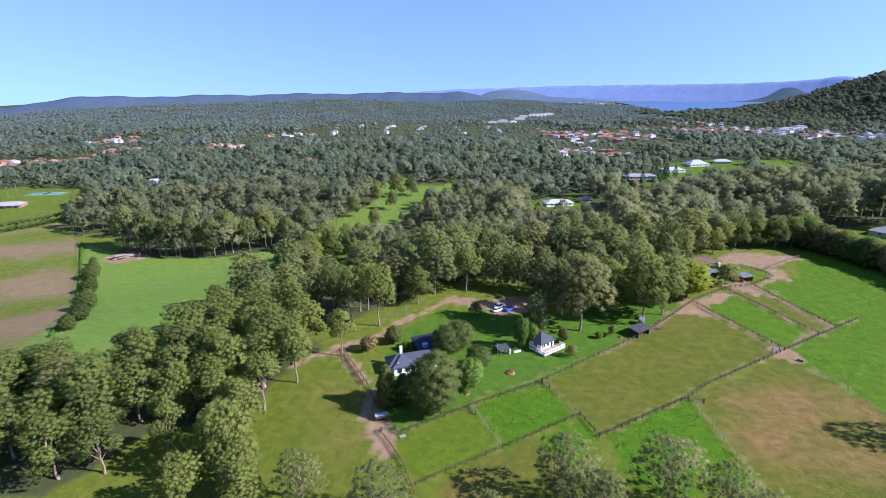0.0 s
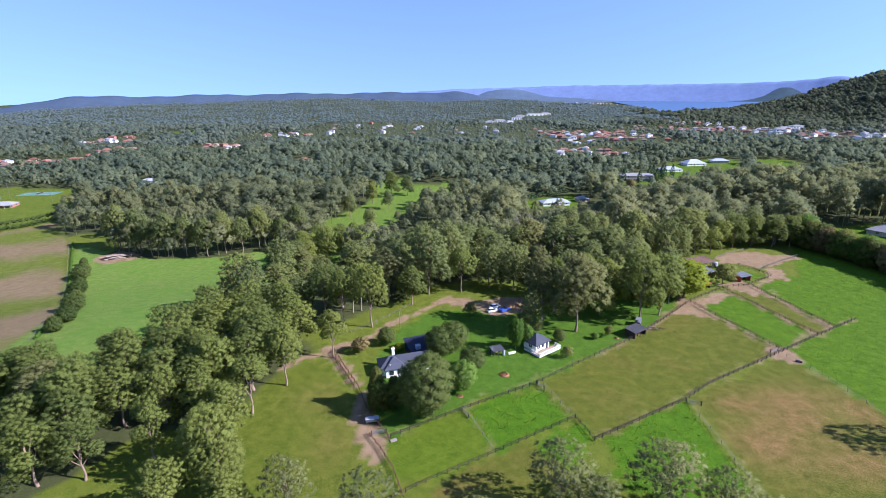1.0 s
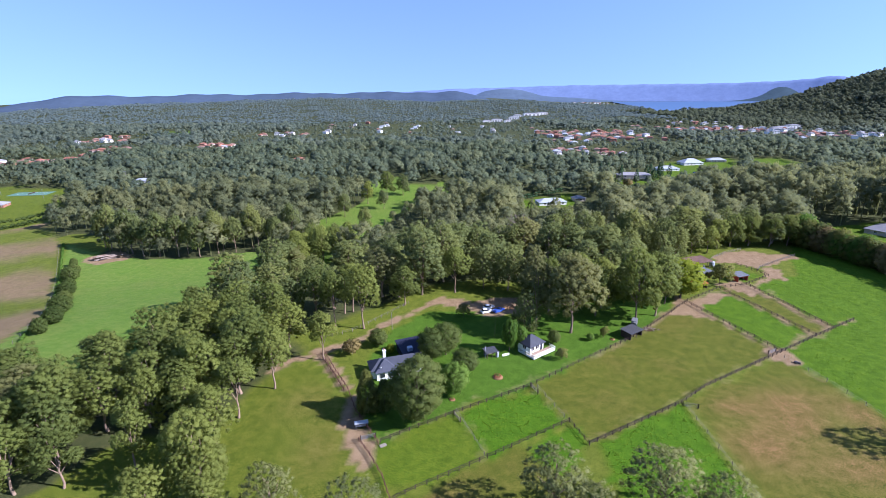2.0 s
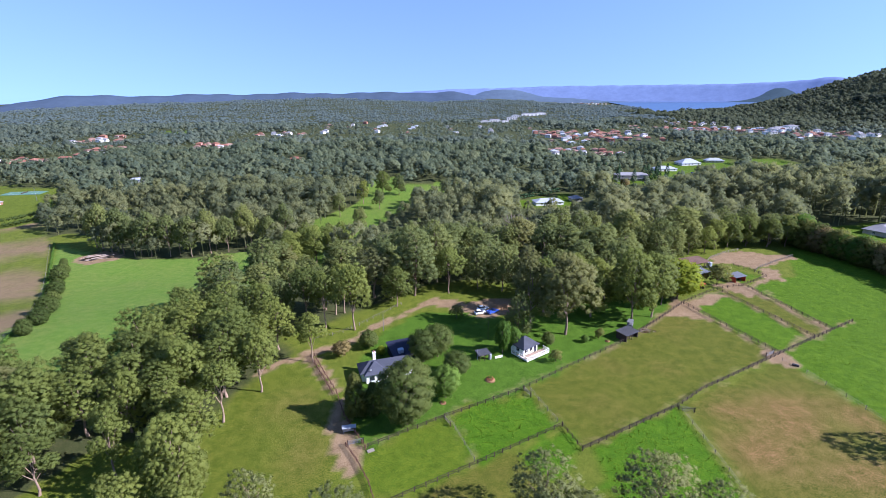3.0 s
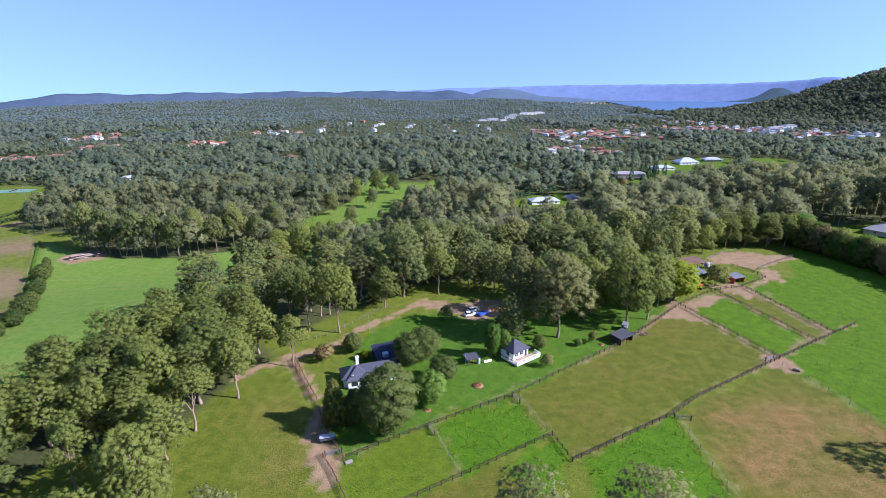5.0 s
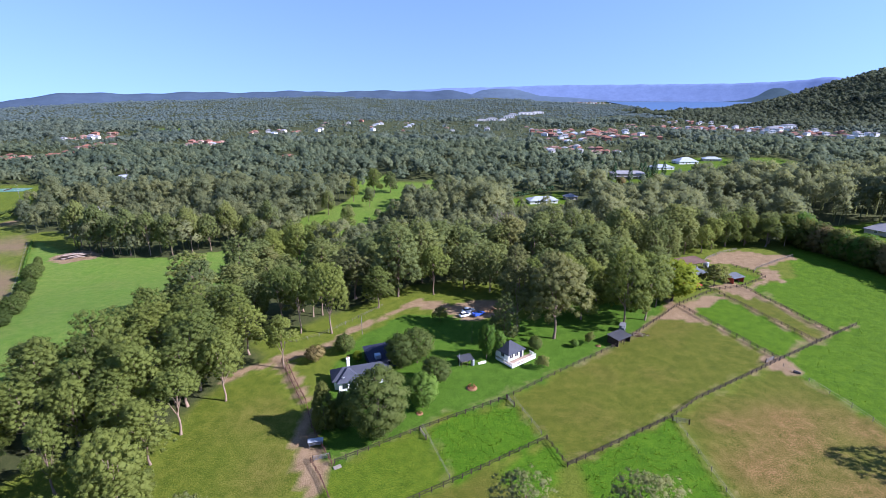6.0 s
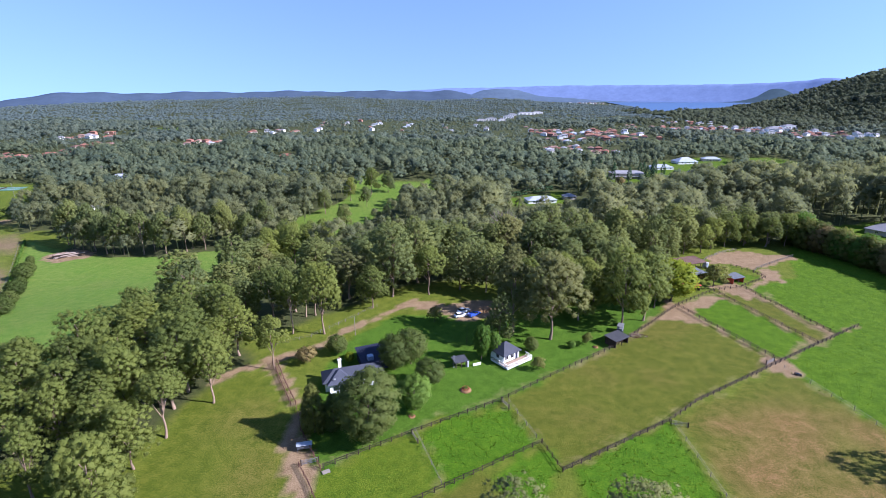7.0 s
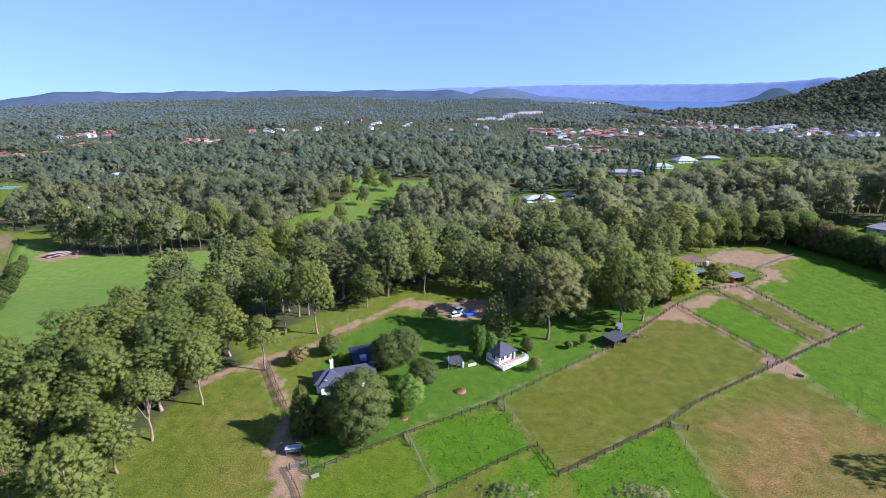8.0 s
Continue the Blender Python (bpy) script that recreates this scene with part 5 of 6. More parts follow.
fence([(35.8, 111.3), (22, 102.9), (12.3, 97.1), (-1.6, 89.0), (-12, 82)], "dark post and rail fence below the lush strip", M_RAIL, rails=(0.55, 1.08), seed=10)
fence([(35.8, 111.0), (38.4, 102.4)], "short dark post and rail fence at a corner", M_RAIL, rails=(0.55, 1.08), seed=11)
fence([(-33.5, 146.7), (-28, 136), (-22.5, 126.2)], "red-brown rail fence along the lane", M_REDRAIL, seed=12)
fence([(-34.7, 146.3), (-23.6, 125.8)], "red-brown rail fence along the lane", M_REDRAIL, seed=13)
fence([(-22.5, 126.2), (-18.6, 116), (-14.8, 109.4), (-11.2, 103.4)], "red-brown rail fence along the lane", M_REDRAIL, seed=14)
fence([(-15.9, 104.3), (-12.7, 99.4), (-9.0, 92.5), (-6, 84)], "red-brown rail fence of the small yard", M_REDRAIL, seed=15)
fence([(-37, 157), (-27.5, 162.5), (-20.5, 171), (-9.5, 186)], "grey wire and timber fence along the drive", M_GREYWOOD, rails=(0.6, 1.1), tall=1.2, gap=3.2, thick=0.055, rail=0.012, seed=17)
for i, line in enumerate(([(109.2, 141.8), (111.5, 134.4), (113.7, 122.5), (115.1, 111.3), (117, 96)], [(67.8, 117.0), (67.8, 100.9), (68, 84)], [(30.5, 126.6), (34.9, 113.0)], [(7.6, 115.6), (13.6, 99.2)])):
    fence(line, "light wire fence on thin grey posts", M_GREYWOOD, rails=(0.5, 1.1), tall=1.2, gap=5.5, thick=0.045, rail=0.007, group="wire fences", seed=20 + i)
fence([(-250, 322), (-205, 258), (-160, 191), (-143, 158)], "light wire fence along the field hedge", M_GREYWOOD, rails=(0.4, 1.1), tall=1.2, gap=9, thick=0.06, rail=0.015, group="wire fences", seed=30)


# ---- tufts of long grass in the lush paddocks ----
def grass_tufts(fields, count, seed):
    """Short leaning blades in clumps; one mass."""
    r = np.random.default_rng(seed)
    xs, ys = [], []
    for poly in fields:
        (x0, y0), (x1, y1) = np.min(poly, 0), np.max(poly, 0)
        x1 = min(x1, 190)
        n = int(count * (x1 - x0) * (y1 - y0))
        x, y = r.uniform(x0, x1, n), r.uniform(y0, y1, n)
        keep = inside(poly, x, y) & (fbm(x, y, 0.9, 4.0) + r.uniform(-2.0, 2.0, n) > 0.2)
        xs.append(x[keep])
        ys.append(y[keep])
    x, y = np.concatenate(xs), np.concatenate(ys)
    z = height(x, y) + 0.12 * fbm(x, y, 6.0) + 0.1 * fbm(x, y, 2.3, 3.0)
    blades = []
    for _ in range(4):
        a, b = r.uniform(0, 6.28, len(x)), r.uniform(0, 6.28, len(x))
        tall, lean, w = r.uniform(0.1, 0.26, len(x)), r.uniform(0.05, 0.25, len(x)), r.uniform(0.07, 0.15, len(x))
        ox, oy = x + r.normal(0, 0.12, len(x)), y + r.normal(0, 0.12, len(x))
        blades.append(np.stack([np.stack([ox - w * np.cos(a), oy - w * np.sin(a), z - 0.05], -1), np.stack([ox + w * np.cos(a), oy + w * np.sin(a), z - 0.05], -1), np.stack([ox + lean * np.cos(b), oy + lean * np.sin(b), z + tall], -1)], 1))
    V = np.concatenate(blades).reshape(-1, 3)
    me = mesh_from("grass", V, np.arange(len(V)).reshape(-1, 3), M_TUFT)
    set_normals(me, np.repeat(r.normal(0, 0.35, (len(V) // 3, 3)) + (0, 0, 1.0), 3, axis=0))
    return tagged(new("grass", me), "clumps of long bright green grass in the paddocks", "grass", kind="stuff")


grass_tufts(LUSH_FIELDS[1:4], 2.2, 61)
grass_tufts([LUSH_FIELDS[5]], 0.5, 62)


# ---- the homestead ----
def homestead():
    """Dark-roofed house: a long hipped block, a front wing, a lower dark blue wing behind."""
    ob = thing("house", pose(-9.9, 136.3, 0, 0, 0, 17), "single-storey white house with a dark slate hipped roof", "house")
    w, d = 14.8, 5.2
    part("wall", ring_walls_bm(w, d, -0.4, 2.9), M_WHITE, ob)
    part("roof", hip_bm(w, d, 2.9, 2.1, 0.7), M_SLATE, ob, "dark slate hipped roof")
    wing = ring_walls_bm(5.6, 3.2, -0.4, 2.88)
    wing.transform(Matrix.Translation((-3.6, -2.4, 0)))
    part("wall", wing, M_WHITE, ob)
    bm = hip_bm(5.6, 5.6, 2.86, 2.4, 0.6)
    bm.transform(Matrix.Translation((-3.6, -1.2, 0)))
    part("roof", bm, M_SLATE, ob, "dark slate roof of the front wing")
    for z0, x, y in ((4.9, -3.1, 1.9),):
        c = part("chimney", boxed((x - 0.4, x + 0.4, y - 0.4, y + 0.4, 3.0, 6.2), (x - 0.5, x + 0.5, y - 0.5, y + 0.5, 6.2, 6.45)), M_WHITE, ob, "white painted chimney")
        part("chimney_pot", boxed((x - 0.18, x + 0.18, y - 0.18, y + 0.18, 6.45, 6.9)), M_BRICK, c)
    window(ob, "front", 1.5, 0.9, 1.6, 1.3, w / 2, d / 2)
    window(ob, "front", 5.0, 0.9, 1.6, 1.3, w / 2, d / 2)
    window(ob, "east", 0.0, 0.9, 1.4, 1.3, w / 2, d / 2)
    window(ob, "west", 1.5, 0.9, 1.4, 1.3, w / 2, d / 2)
    for x in (-4.8, -2.4):
        fr = part("window", boxed((x - 0.8, x + 0.8, -4.08, -4.0, 0.8, 2.3)), M_WHITE, ob, "white window frame")
        part("pane", boxed((x - 0.7, x + 0.7, -4.11, -4.08, 0.9, 2.2)), M_GLASS, fr)
    door(ob, "front", 3.3, -0.1, w / 2, d / 2, M_BROWNROOF, "brown front door")
    # satellite dish on the front slope
    bm = bmesh.new()
    bmesh.ops.create_uvsphere(bm, u_segments=14, v_segments=8, radius=0.62)
    bmesh.ops.delete(bm, geom=[v for v in bm.verts if v.co.z > -0.28], context="VERTS")
    bmesh.ops.solidify(bm, geom=bm.faces[:], thickness=0.04)
    bm.transform(pose(-5.2, -3.2, 4.1, -60, 0, 10))
    dish = part("satellite_dish", bm, M_WHITEROOF, ob, "pale round satellite dish")
    part("dish_mount", boxed((-5.25, -5.15, -3.2, -3.1, 3.0, 4.0)), M_TIN, dish)
    return ob


homestead()


def dark_wing():
    ob = thing("garage", pose(-5.4, 146.6, 0, 0, 0, 22), "low wing with a dark blue steel roof behind the house", "garage")
    part("wall", ring_walls_bm(8.5, 8.5, -0.4, 2.6), M_NAVY, ob, "dark blue wall")
    part("roof", slope_roof_bm(8.5, 8.5, 2.6, 3.3, 0.4, 0.12, 14), M_NAVY, ob)
    part("door", boxed((-3.2, -0.4, -4.31, -4.25, 0, 2.2)), M_GREYROOF, ob, "grey roller door")
    part("gutter", boxed((-4.7, 4.7, -4.78, -4.66, 2.42, 2.56)), M_TIN, ob)
    return ob


dark_wing()
cooler = thing("roof_cooler", pose(-6.2, 143.6, 2.75, 0, 0, 22), "pale blue box-shaped cooler standing on a dark roof", "air cooler")
part("casing", boxed((-0.8, 0.8, -0.8, 0.8, 0, 1.25), bevel=0.08), M_TANK, cooler)
for i in range(4):
    part("louvre", boxed((-0.65, 0.65, -0.84, -0.8, 0.2 + i * 0.25, 0.3 + i * 0.25)), M_TIN, cooler)


# ---- white cottage on its deck ----
def cottage():
    ob = thing("cottage", pose(32.1, 148.4, 0, 0, 0, 37), "small white weatherboard cottage with a dark pyramid roof and deck", "cottage")
    w, d, z0 = 6.0, 5.4, 0.7
    part("wall", ring_walls_bm(w, d, z0, z0 + 2.4), M_WHITE, ob, "white weatherboard wall")
    for i in range(8):
        z = z0 + 0.15 + i * 0.28
        part("weatherboard", boxed((-w / 2 - 0.02, w / 2 + 0.02, -d / 2 - 0.025, -d / 2, z, z + 0.2)), M_WHITE, ob)
        part("weatherboard", boxed((-w / 2 - 0.025, -w / 2, -d / 2, d / 2, z, z + 0.2)), M_WHITE, ob)
    part("roof", hip_bm(w, d, z0 + 2.4, 2.5, 0.55), M_SLATE, ob, "dark slate pyramid roof")
    part("floor_slab", boxed((-w / 2 + 0.2, w / 2 - 0.2, -d / 2 + 0.2, d / 2 - 0.2, z0 - 0.15, z0)), M_DECK, ob)
    for a in (-1.9, 0.2):
        window(ob, "front", a, z0 + 0.8, 1.3, 1.1, w / 2, d / 2)
    window(ob, "west", 0.3, z0 + 0.8, 1.3, 1.1, w / 2, d / 2)
    door(ob, "front", 2.0, z0, w / 2, d / 2, M_NAVY, "dark glazed door")
    # deck on two sides, board by board
    X0, X1, Y0 = -w / 2 - 1.0, w / 2 + 2.6, -d / 2 - 2.6
    bm_y = Y0
    while bm_y < -d / 2 - 0.05:
        part("deck_board", boxed((X0, X1, bm_y, bm_y + 0.17, z0 - 0.14, z0 - 0.1)), M_DECK, ob)
        bm_y += 0.185
    x = X0
    while x < -w / 2 - 0.1:
        part("deck_board", boxed((x, x + 0.17, -d / 2, d / 2 - 1.2, z0 - 0.14, z0 - 0.1)), M_DECK, ob)
        x += 0.185
    for x in np.arange(X0 + 0.1, X1, 1.4):
        part("stump", boxed((x - 0.07, x + 0.07, Y0 + 0.1, Y0 + 0.24, -0.3, z0 - 0.14)), M_GREYWOOD, ob)
        part("stump", boxed((x - 0.07, x + 0.07, -d / 2 - 0.4, -d / 2 - 0.26, -0.3, z0 - 0.14)), M_GREYWOOD, ob)
    # balustrade with crossed bars
    runs = [((X0, Y0), (X1, Y0)), ((X0, d / 2 - 1.2), (X0, Y0)), ((X1, Y0), (X1, Y0 + 2.5))]
    for (xa, ya), (xb, yb) in runs:
        L = math.hypot(xb - xa, yb - ya)
        a = math.atan2(yb - ya, xb - xa)
        n = max(1, round(L / 1.6))
        bay = L / n
        M = Matrix.Translation((xa, ya, z0 - 0.1)) @ Matrix.Rotation(a, 4, "Z")
        for i in range(n):
            u = i * bay
            for name, b, t in (("balustrade_post", (u - 0.05, u + 0.05, -0.05, 0.05, -0.25, 1.05), None), ("hand_rail", (u, u + bay, -0.06, 0.06, 0.96, 1.04), None), ("bottom_rail", (u, u + bay, -0.04, 0.04, 0.06, 0.14), None),
                               ("cross_bar", (-math.hypot(bay, 0.8) / 2, math.hypot(bay, 0.8) / 2, -0.03, 0.0, -0.045, 0.045), 1), ("cross_bar", (-math.hypot(bay, 0.8) / 2, math.hypot(bay, 0.8) / 2, 0.0, 0.03, -0.045, 0.045), -1)):
                bm = boxed(b)
                if t:
                    bm.transform(Matrix.Translation((u + bay / 2, 0, 0.55)) @ Matrix.Rotation(t * math.atan2(0.8, bay), 4, "Y"))
                bm.transform(M)
                part(name, bm, M_WHITE, ob)
        bm = boxed((0, L, -0.02, 0.02, -0.42, -0.06))
        bm.transform(M)
        part("fascia", bm, M_WHITE, ob)
    return ob


cottage()


# ---- sheds ----
def open_shed(name, x, y, turn, w, d, h, roof_mat, wall_mat, label, back_rise=0.4, group="farm sheds", sides=True):
    """A field shelter: posts, three clad walls, an open front and a sloping sheet roof."""
    ob = thing(name, pose(x, y, z_at(x, y), 0, 0, turn), label, "shed", group)
    n = max(2, round(w / 3))
    for i in range(n + 1):
        px_ = -w / 2 + 0.1 + (w - 0.2) * i / n
        part("post", boxed((px_ - 0.08, px_ + 0.08, -d / 2, -d / 2 + 0.16, -0.4, h)), M_RAIL, ob)
        part("post", boxed((px_ - 0.08, px_ + 0.08, d / 2 - 0.16, d / 2, -0.4, h + back_rise)), M_RAIL, ob)
    part("back_wall", boxed((-w / 2, w / 2, d / 2, d / 2 + 0.06, -0.2, h + back_rise - 0.05)), wall_mat, ob)
    if sides:
        for s in (-1, 1):
            part("side_wall", boxed((s * w / 2 - 0.03, s * w / 2 + 0.03, -d / 2, d / 2, -0.2, h - 0.02)), wall_mat, ob)
    part("roof", slope_roof_bm(w, d, h, h + back_rise, 0.35, 0.1, max(6, int(w * 1.6))), roof_mat, ob)
    part("beam", boxed((-w / 2, w / 2, -d / 2 - 0.02, -d / 2 + 0.1, h - 0.25, h - 0.02)), M_RAIL, ob)
    return ob


open_shed("field_shelter", 67.7, 157.6, 33, 5.8, 4.0, 2.2, M_DARKTIN, M_RAIL, "open-fronted dark timber field shelter with a grey roof", 0.3)
open_shed("hay_shed", 122.5, 226.5, 20, 11.0, 7.0, 3.2, M_BROWNROOF, M_GREYWOOD, "large open shed with a rust-brown roof", 0.5, sides=False)
open_shed("stable", 119.5, 214.5, 28, 6.0, 5.0, 2.5, M_TIN, M_RAIL, "small stable with a grey iron roof")
open_shed("stable", 132.5, 209.0, 20, 5.6, 4.2, 2.5, M_TIN, M_REDPAINT, "red-walled stable with a grey iron roof")
open_shed("stable", 111.0, 200.0, 33, 5.0, 4.0, 2.3, M_REDPAINT, M_RAIL, "small stable with a red iron roof")
open_shed("stable", 113.5, 217.5, 28, 5.0, 4.0, 2.4, M_TIN, M_GREYWOOD, "small grey shed beside the stables")
open_shed("garden_shelter", 18.9, 144.4, 20, 3.4, 2.6, 2.1, M_DARKTIN, M_GREYWOOD, "small grey garden shelter beside the lawn", 0.2, sides=False)
low_wall = thing("garden_wall", pose(23.8, 144.9, 0, 0, 0, 22), "low white garden wall beside the cottage", "wall")
part("wall", boxed((-1.2, 1.2, -0.12, 0.12, -0.3, 0.55)), M_WHITE, low_wall)
part("capping", boxed((-1.25, 1.25, -0.17, 0.17, 0.55, 0.62)), M_WHITE, low_wall)
water_tank = thing("water_tank", pose(21.0, 144.2, 0), "white upright tank beside the garden shelter", "tank")
bm = bmesh.new()
bmesh.ops.create_cone(bm, cap_ends=True, segments=16, radius1=0.5, radius2=0.5, depth=1.6, matrix=Matrix.Translation((0, 0, 0.8)))
bmesh.ops.create_cone(bm, cap_ends=True, segments=16, radius1=0.52, radius2=0.15, depth=0.2, matrix=Matrix.Translation((0, 0, 1.7)))
part("tank_body", bm, M_WHITEROOF, water_tank)


def pole(name, x, y, tall, mat, label, arm=0.0, r=0.09, group="poles"):
    ob = thing(name, pose(x, y, z_at(x, y)), label, "pole", group)
    v, f = tube([(0, 0, -0.5), (0, 0, tall * 0.5), (0.02, 0, tall)], [r * 1.2, r, r * 0.7], 8)
    child("shaft", mesh_from("shaft", v, f, mat, True), ob)
    if arm:
        part("cross_arm", boxed((-arm, arm, -0.06, 0.06, tall - 0.5, tall - 0.36)), mat, ob)
        for s in (-0.9, -0.4, 0.4, 0.9):
            part("insulator", boxed((s * arm - 0.05, s * arm + 0.05, -0.05, 0.05, tall - 0.36, tall - 0.2)), M_WHITE, ob)
    return ob


pole("light_pole", -13.8, 163.9, 6.5, M_GREYWOOD, "slim grey yard light pole beside the drive")
pole("clothes_pole", 17.2, 143.4, 4.0, M_WHITEROOF, "thin pale pole on the lawn", 0.0, 0.06)
pole("yard_pole", 21.5, 157.0, 6.5, M_RAIL, "dark pole behind the garden", 0.0, 0.07)
pole("yard_pole", -1.5, 156.5, 5.0, M_RAIL, "dark pole behind the garden", 0.0, 0.07)
pole("radio_mast", 142, 1620, 34, M_TIN, "tall thin radio mast above the far town", 0.0, 0.3)
pole("power_pole", -302, 520, 16, M_GREYWOOD, "tall grey timber power pole with a cross arm", 1.2, 0.2)
pole("power_pole", -335, 540, 16, M_GREYWOOD, "tall grey timber power pole with a cross arm", 1.2, 0.2)
for x, y in ((-372, 470), (-340, 462), (-430, 480), (-438, 500)):
    pole("court_light", x, y, 12, M_TIN, "tall light mast beside the tennis court", 0.8, 0.12)


# ---- feeder, gates and small yard things ----
def feeder():
    ob = thing("feed_box", pose(-16.1, 109.7, 0, 0, 0, 12), "white covered feed box standing on bare earth", "feeder")
    part("roof", boxed((-1.7, 1.7, -0.75, 0.75, 1.45, 1.55), bevel=0.03), M_WHITEROOF, ob)
    part("tray", boxed((-1.5, 1.5, -0.55, 0.55, 0.6, 1.15)), M_TIN, ob)
    for x in (-1.4, 1.4):
        for y in (-0.5, 0.5):
            part("leg", boxed((x - 0.05, x + 0.05, y - 0.05, y + 0.05, -0.2, 1.45)), M_TIN, ob)
    return ob


feeder()


def gate(x, y, turn, w, mat, label, group="gates"):
    """A framed gate of tubes with a diagonal brace."""
    ob = thing("gate", pose(x, y, z_at(x, y), 0, 0, turn), label, "gate", group)
    for z in (0.25, 0.5, 0.75, 1.0, 1.2):
        part("bar", boxed((0, w, -0.025, 0.025, z - 0.025, z + 0.025)), mat, ob)
    for u in (0.03, w - 0.03):
        part("stile", boxed((u - 0.03, u + 0.03, -0.03, 0.03, 0.0, 1.22)), mat, ob)
    bm = boxed((0, math.hypot(w, 0.9), -0.02, 0.02, -0.025, 0.025))
    bm.transform(Matrix.Translation((0, 0, 0.25)) @ Matrix.Rotation(-math.atan2(0.9, w), 4, "Y"))
    part("brace", bm, mat, ob)
    for u in (-0.15, w + 0.15):
        part("gate_post", boxed((u - 0.1, u + 0.1, -0.1, 0.1, -0.5, 1.45)), M_RAIL, ob)
    return ob


gate(-15.4, 104.8, 18, 3.3, M_TIN, "grey tube gate of the small yard")
gate(7.0, 114.4, -64, 3.2, M_GREYWOOD, "weathered timber gate below the lawn")
gate(28.9, 126.8, -66, 3.0, M_GREYWOOD, "weathered timber gate at a paddock corner")
gate(67.2, 117.6, -20, 3.4, M_GREYWOOD, "pale timber gate standing open across the grass")
gate(105.8, 144.2, 28, 3.6, M_TIN, "grey tube gate where the fences meet")
slab = thing("concrete_pad", pose(-10.0, 102.9, 0.14, 0, 0, 30), "pale concrete pad at the gate", "concrete pad")
part("pad", boxed((-0.8, 0.8, -0.45, 0.45, -0.3, 0.03), bevel=0.02), M_CONCRETE, slab)
trough = thing("water_trough", pose(111.0, 138.6, 0, 0, 0, -40), "dark round-ended water trough beside the fence", "trough")
part("basin", boxed((-0.9, 0.9, -0.35, 0.35, -0.05, 0.5), bevel=0.1), M_RAIL, trough)
part("water_surface", boxed((-0.78, 0.78, -0.25, 0.25, 0.49, 0.51)), M_GLASS, trough)


def flower_bed(x, y, R, label):
    ob = thing("flower_bed", pose(x, y, z_at(x, y)), label, "flower bed", "flower beds")
    bm = bmesh.new()
    bmesh.ops.create_icosphere(bm, subdivisions=3, radius=1, matrix=Matrix.Diagonal((R, R, R * 0.3, 1)))
    for v in bm.verts:
        v.co += Vector((0, 0, 0.12 * noise.noise(v.co * 2.0)))
    part("soil", bm, M_SOILHEAP, ob)
    r = np.random.default_rng(int(x * 10))
    v, f, _ = leaf_cloud([(R * 0.55 * math.cos(a), R * 0.55 * math.sin(a), 0.35 * R, 0.3 * R, 0.8) for a in np.arange(0, 6.2, 0.9)], 120, 0.2, r, 0.6)
    child("flowers", mesh_from("flowers", v, f, M_FLOWER), ob)
    v, f, _ = leaf_cloud([(R * 0.2 * math.cos(a), R * 0.2 * math.sin(a), 0.5 * R, 0.3 * R, 0.8) for a in np.arange(0, 6.2, 1.6)], 120, 0.2, r, 0.6)
    child("leaves", mesh_from("leaves", v, f, M_FRESH), ob)
    return ob


flower_bed(20.0, 132.2, 1.5, "round flower bed with orange flowers and bare soil")
flower_bed(6.6, 121.2, 0.9, "small clump of orange flowers under a tree")
flower_bed(60.5, 155.0, 0.8, "small orange flower bed on the lawn")


def heap(x, y, w, d, h, mat, label, name="soil_heap"):
    bm = bmesh.new()
    bmesh.ops.create_icosphere(bm, subdivisions=4, radius=1)
    for v in bm.verts:
        k = 1 + 0.22 * noise.noise(v.co * 1.7) + 0.1 * noise.noise(v.co * 5)
        v.co = Vector((v.co.x * w * k, v.co.y * d * k, max(-0.3, v.co.z * h * k)))
    me = bpy.data.meshes.new(name)
    bm.to_mesh(me)
    bm.free()
    me.materials.append(mat)
    ob = new(name, me)
    ob.matrix_world = pose(x, y, z_at(x, y), 0, 0, 20)
    return tagged(ob, label, "heap")


heap(28.5, 181.5, 3.2, 2.0, 1.7, M_SOILHEAP, "heap of orange soil beside parked cars")


def brush_heap(x, y, w, label):
    """Cut branches thrown on a heap."""
    ob = thing("brush_heap", pose(x, y, z_at(x, y)), label, "brush heap", "brush heaps")
    r = np.random.default_rng(int(x))
    for i in range(34):
        a, L = r.uniform(0, 6.3), r.uniform(0.8, 2.4)
        o = np.array([r.normal() * w * 0.4, r.normal() * w * 0.25, r.uniform(0.05, 0.8)])
        d = np.array([math.cos(a), math.sin(a), r.uniform(-0.2, 0.3)]) * L / 2
        v, f = tube([o - d, o + (0, 0, 0.08), o + d], [0.07, 0.06, 0.03], 4)
        child("branch", mesh_from("branch", v, f, M_REDRAIL if i % 2 else M_DEADWOOD), ob)
    return ob


brush_heap(75.5, 161.5, 3.6, "heap of red-brown cut branches beside the fence")
brush_heap(44.0, 184.0, 2.5, "low heap of brown branches in the shade")


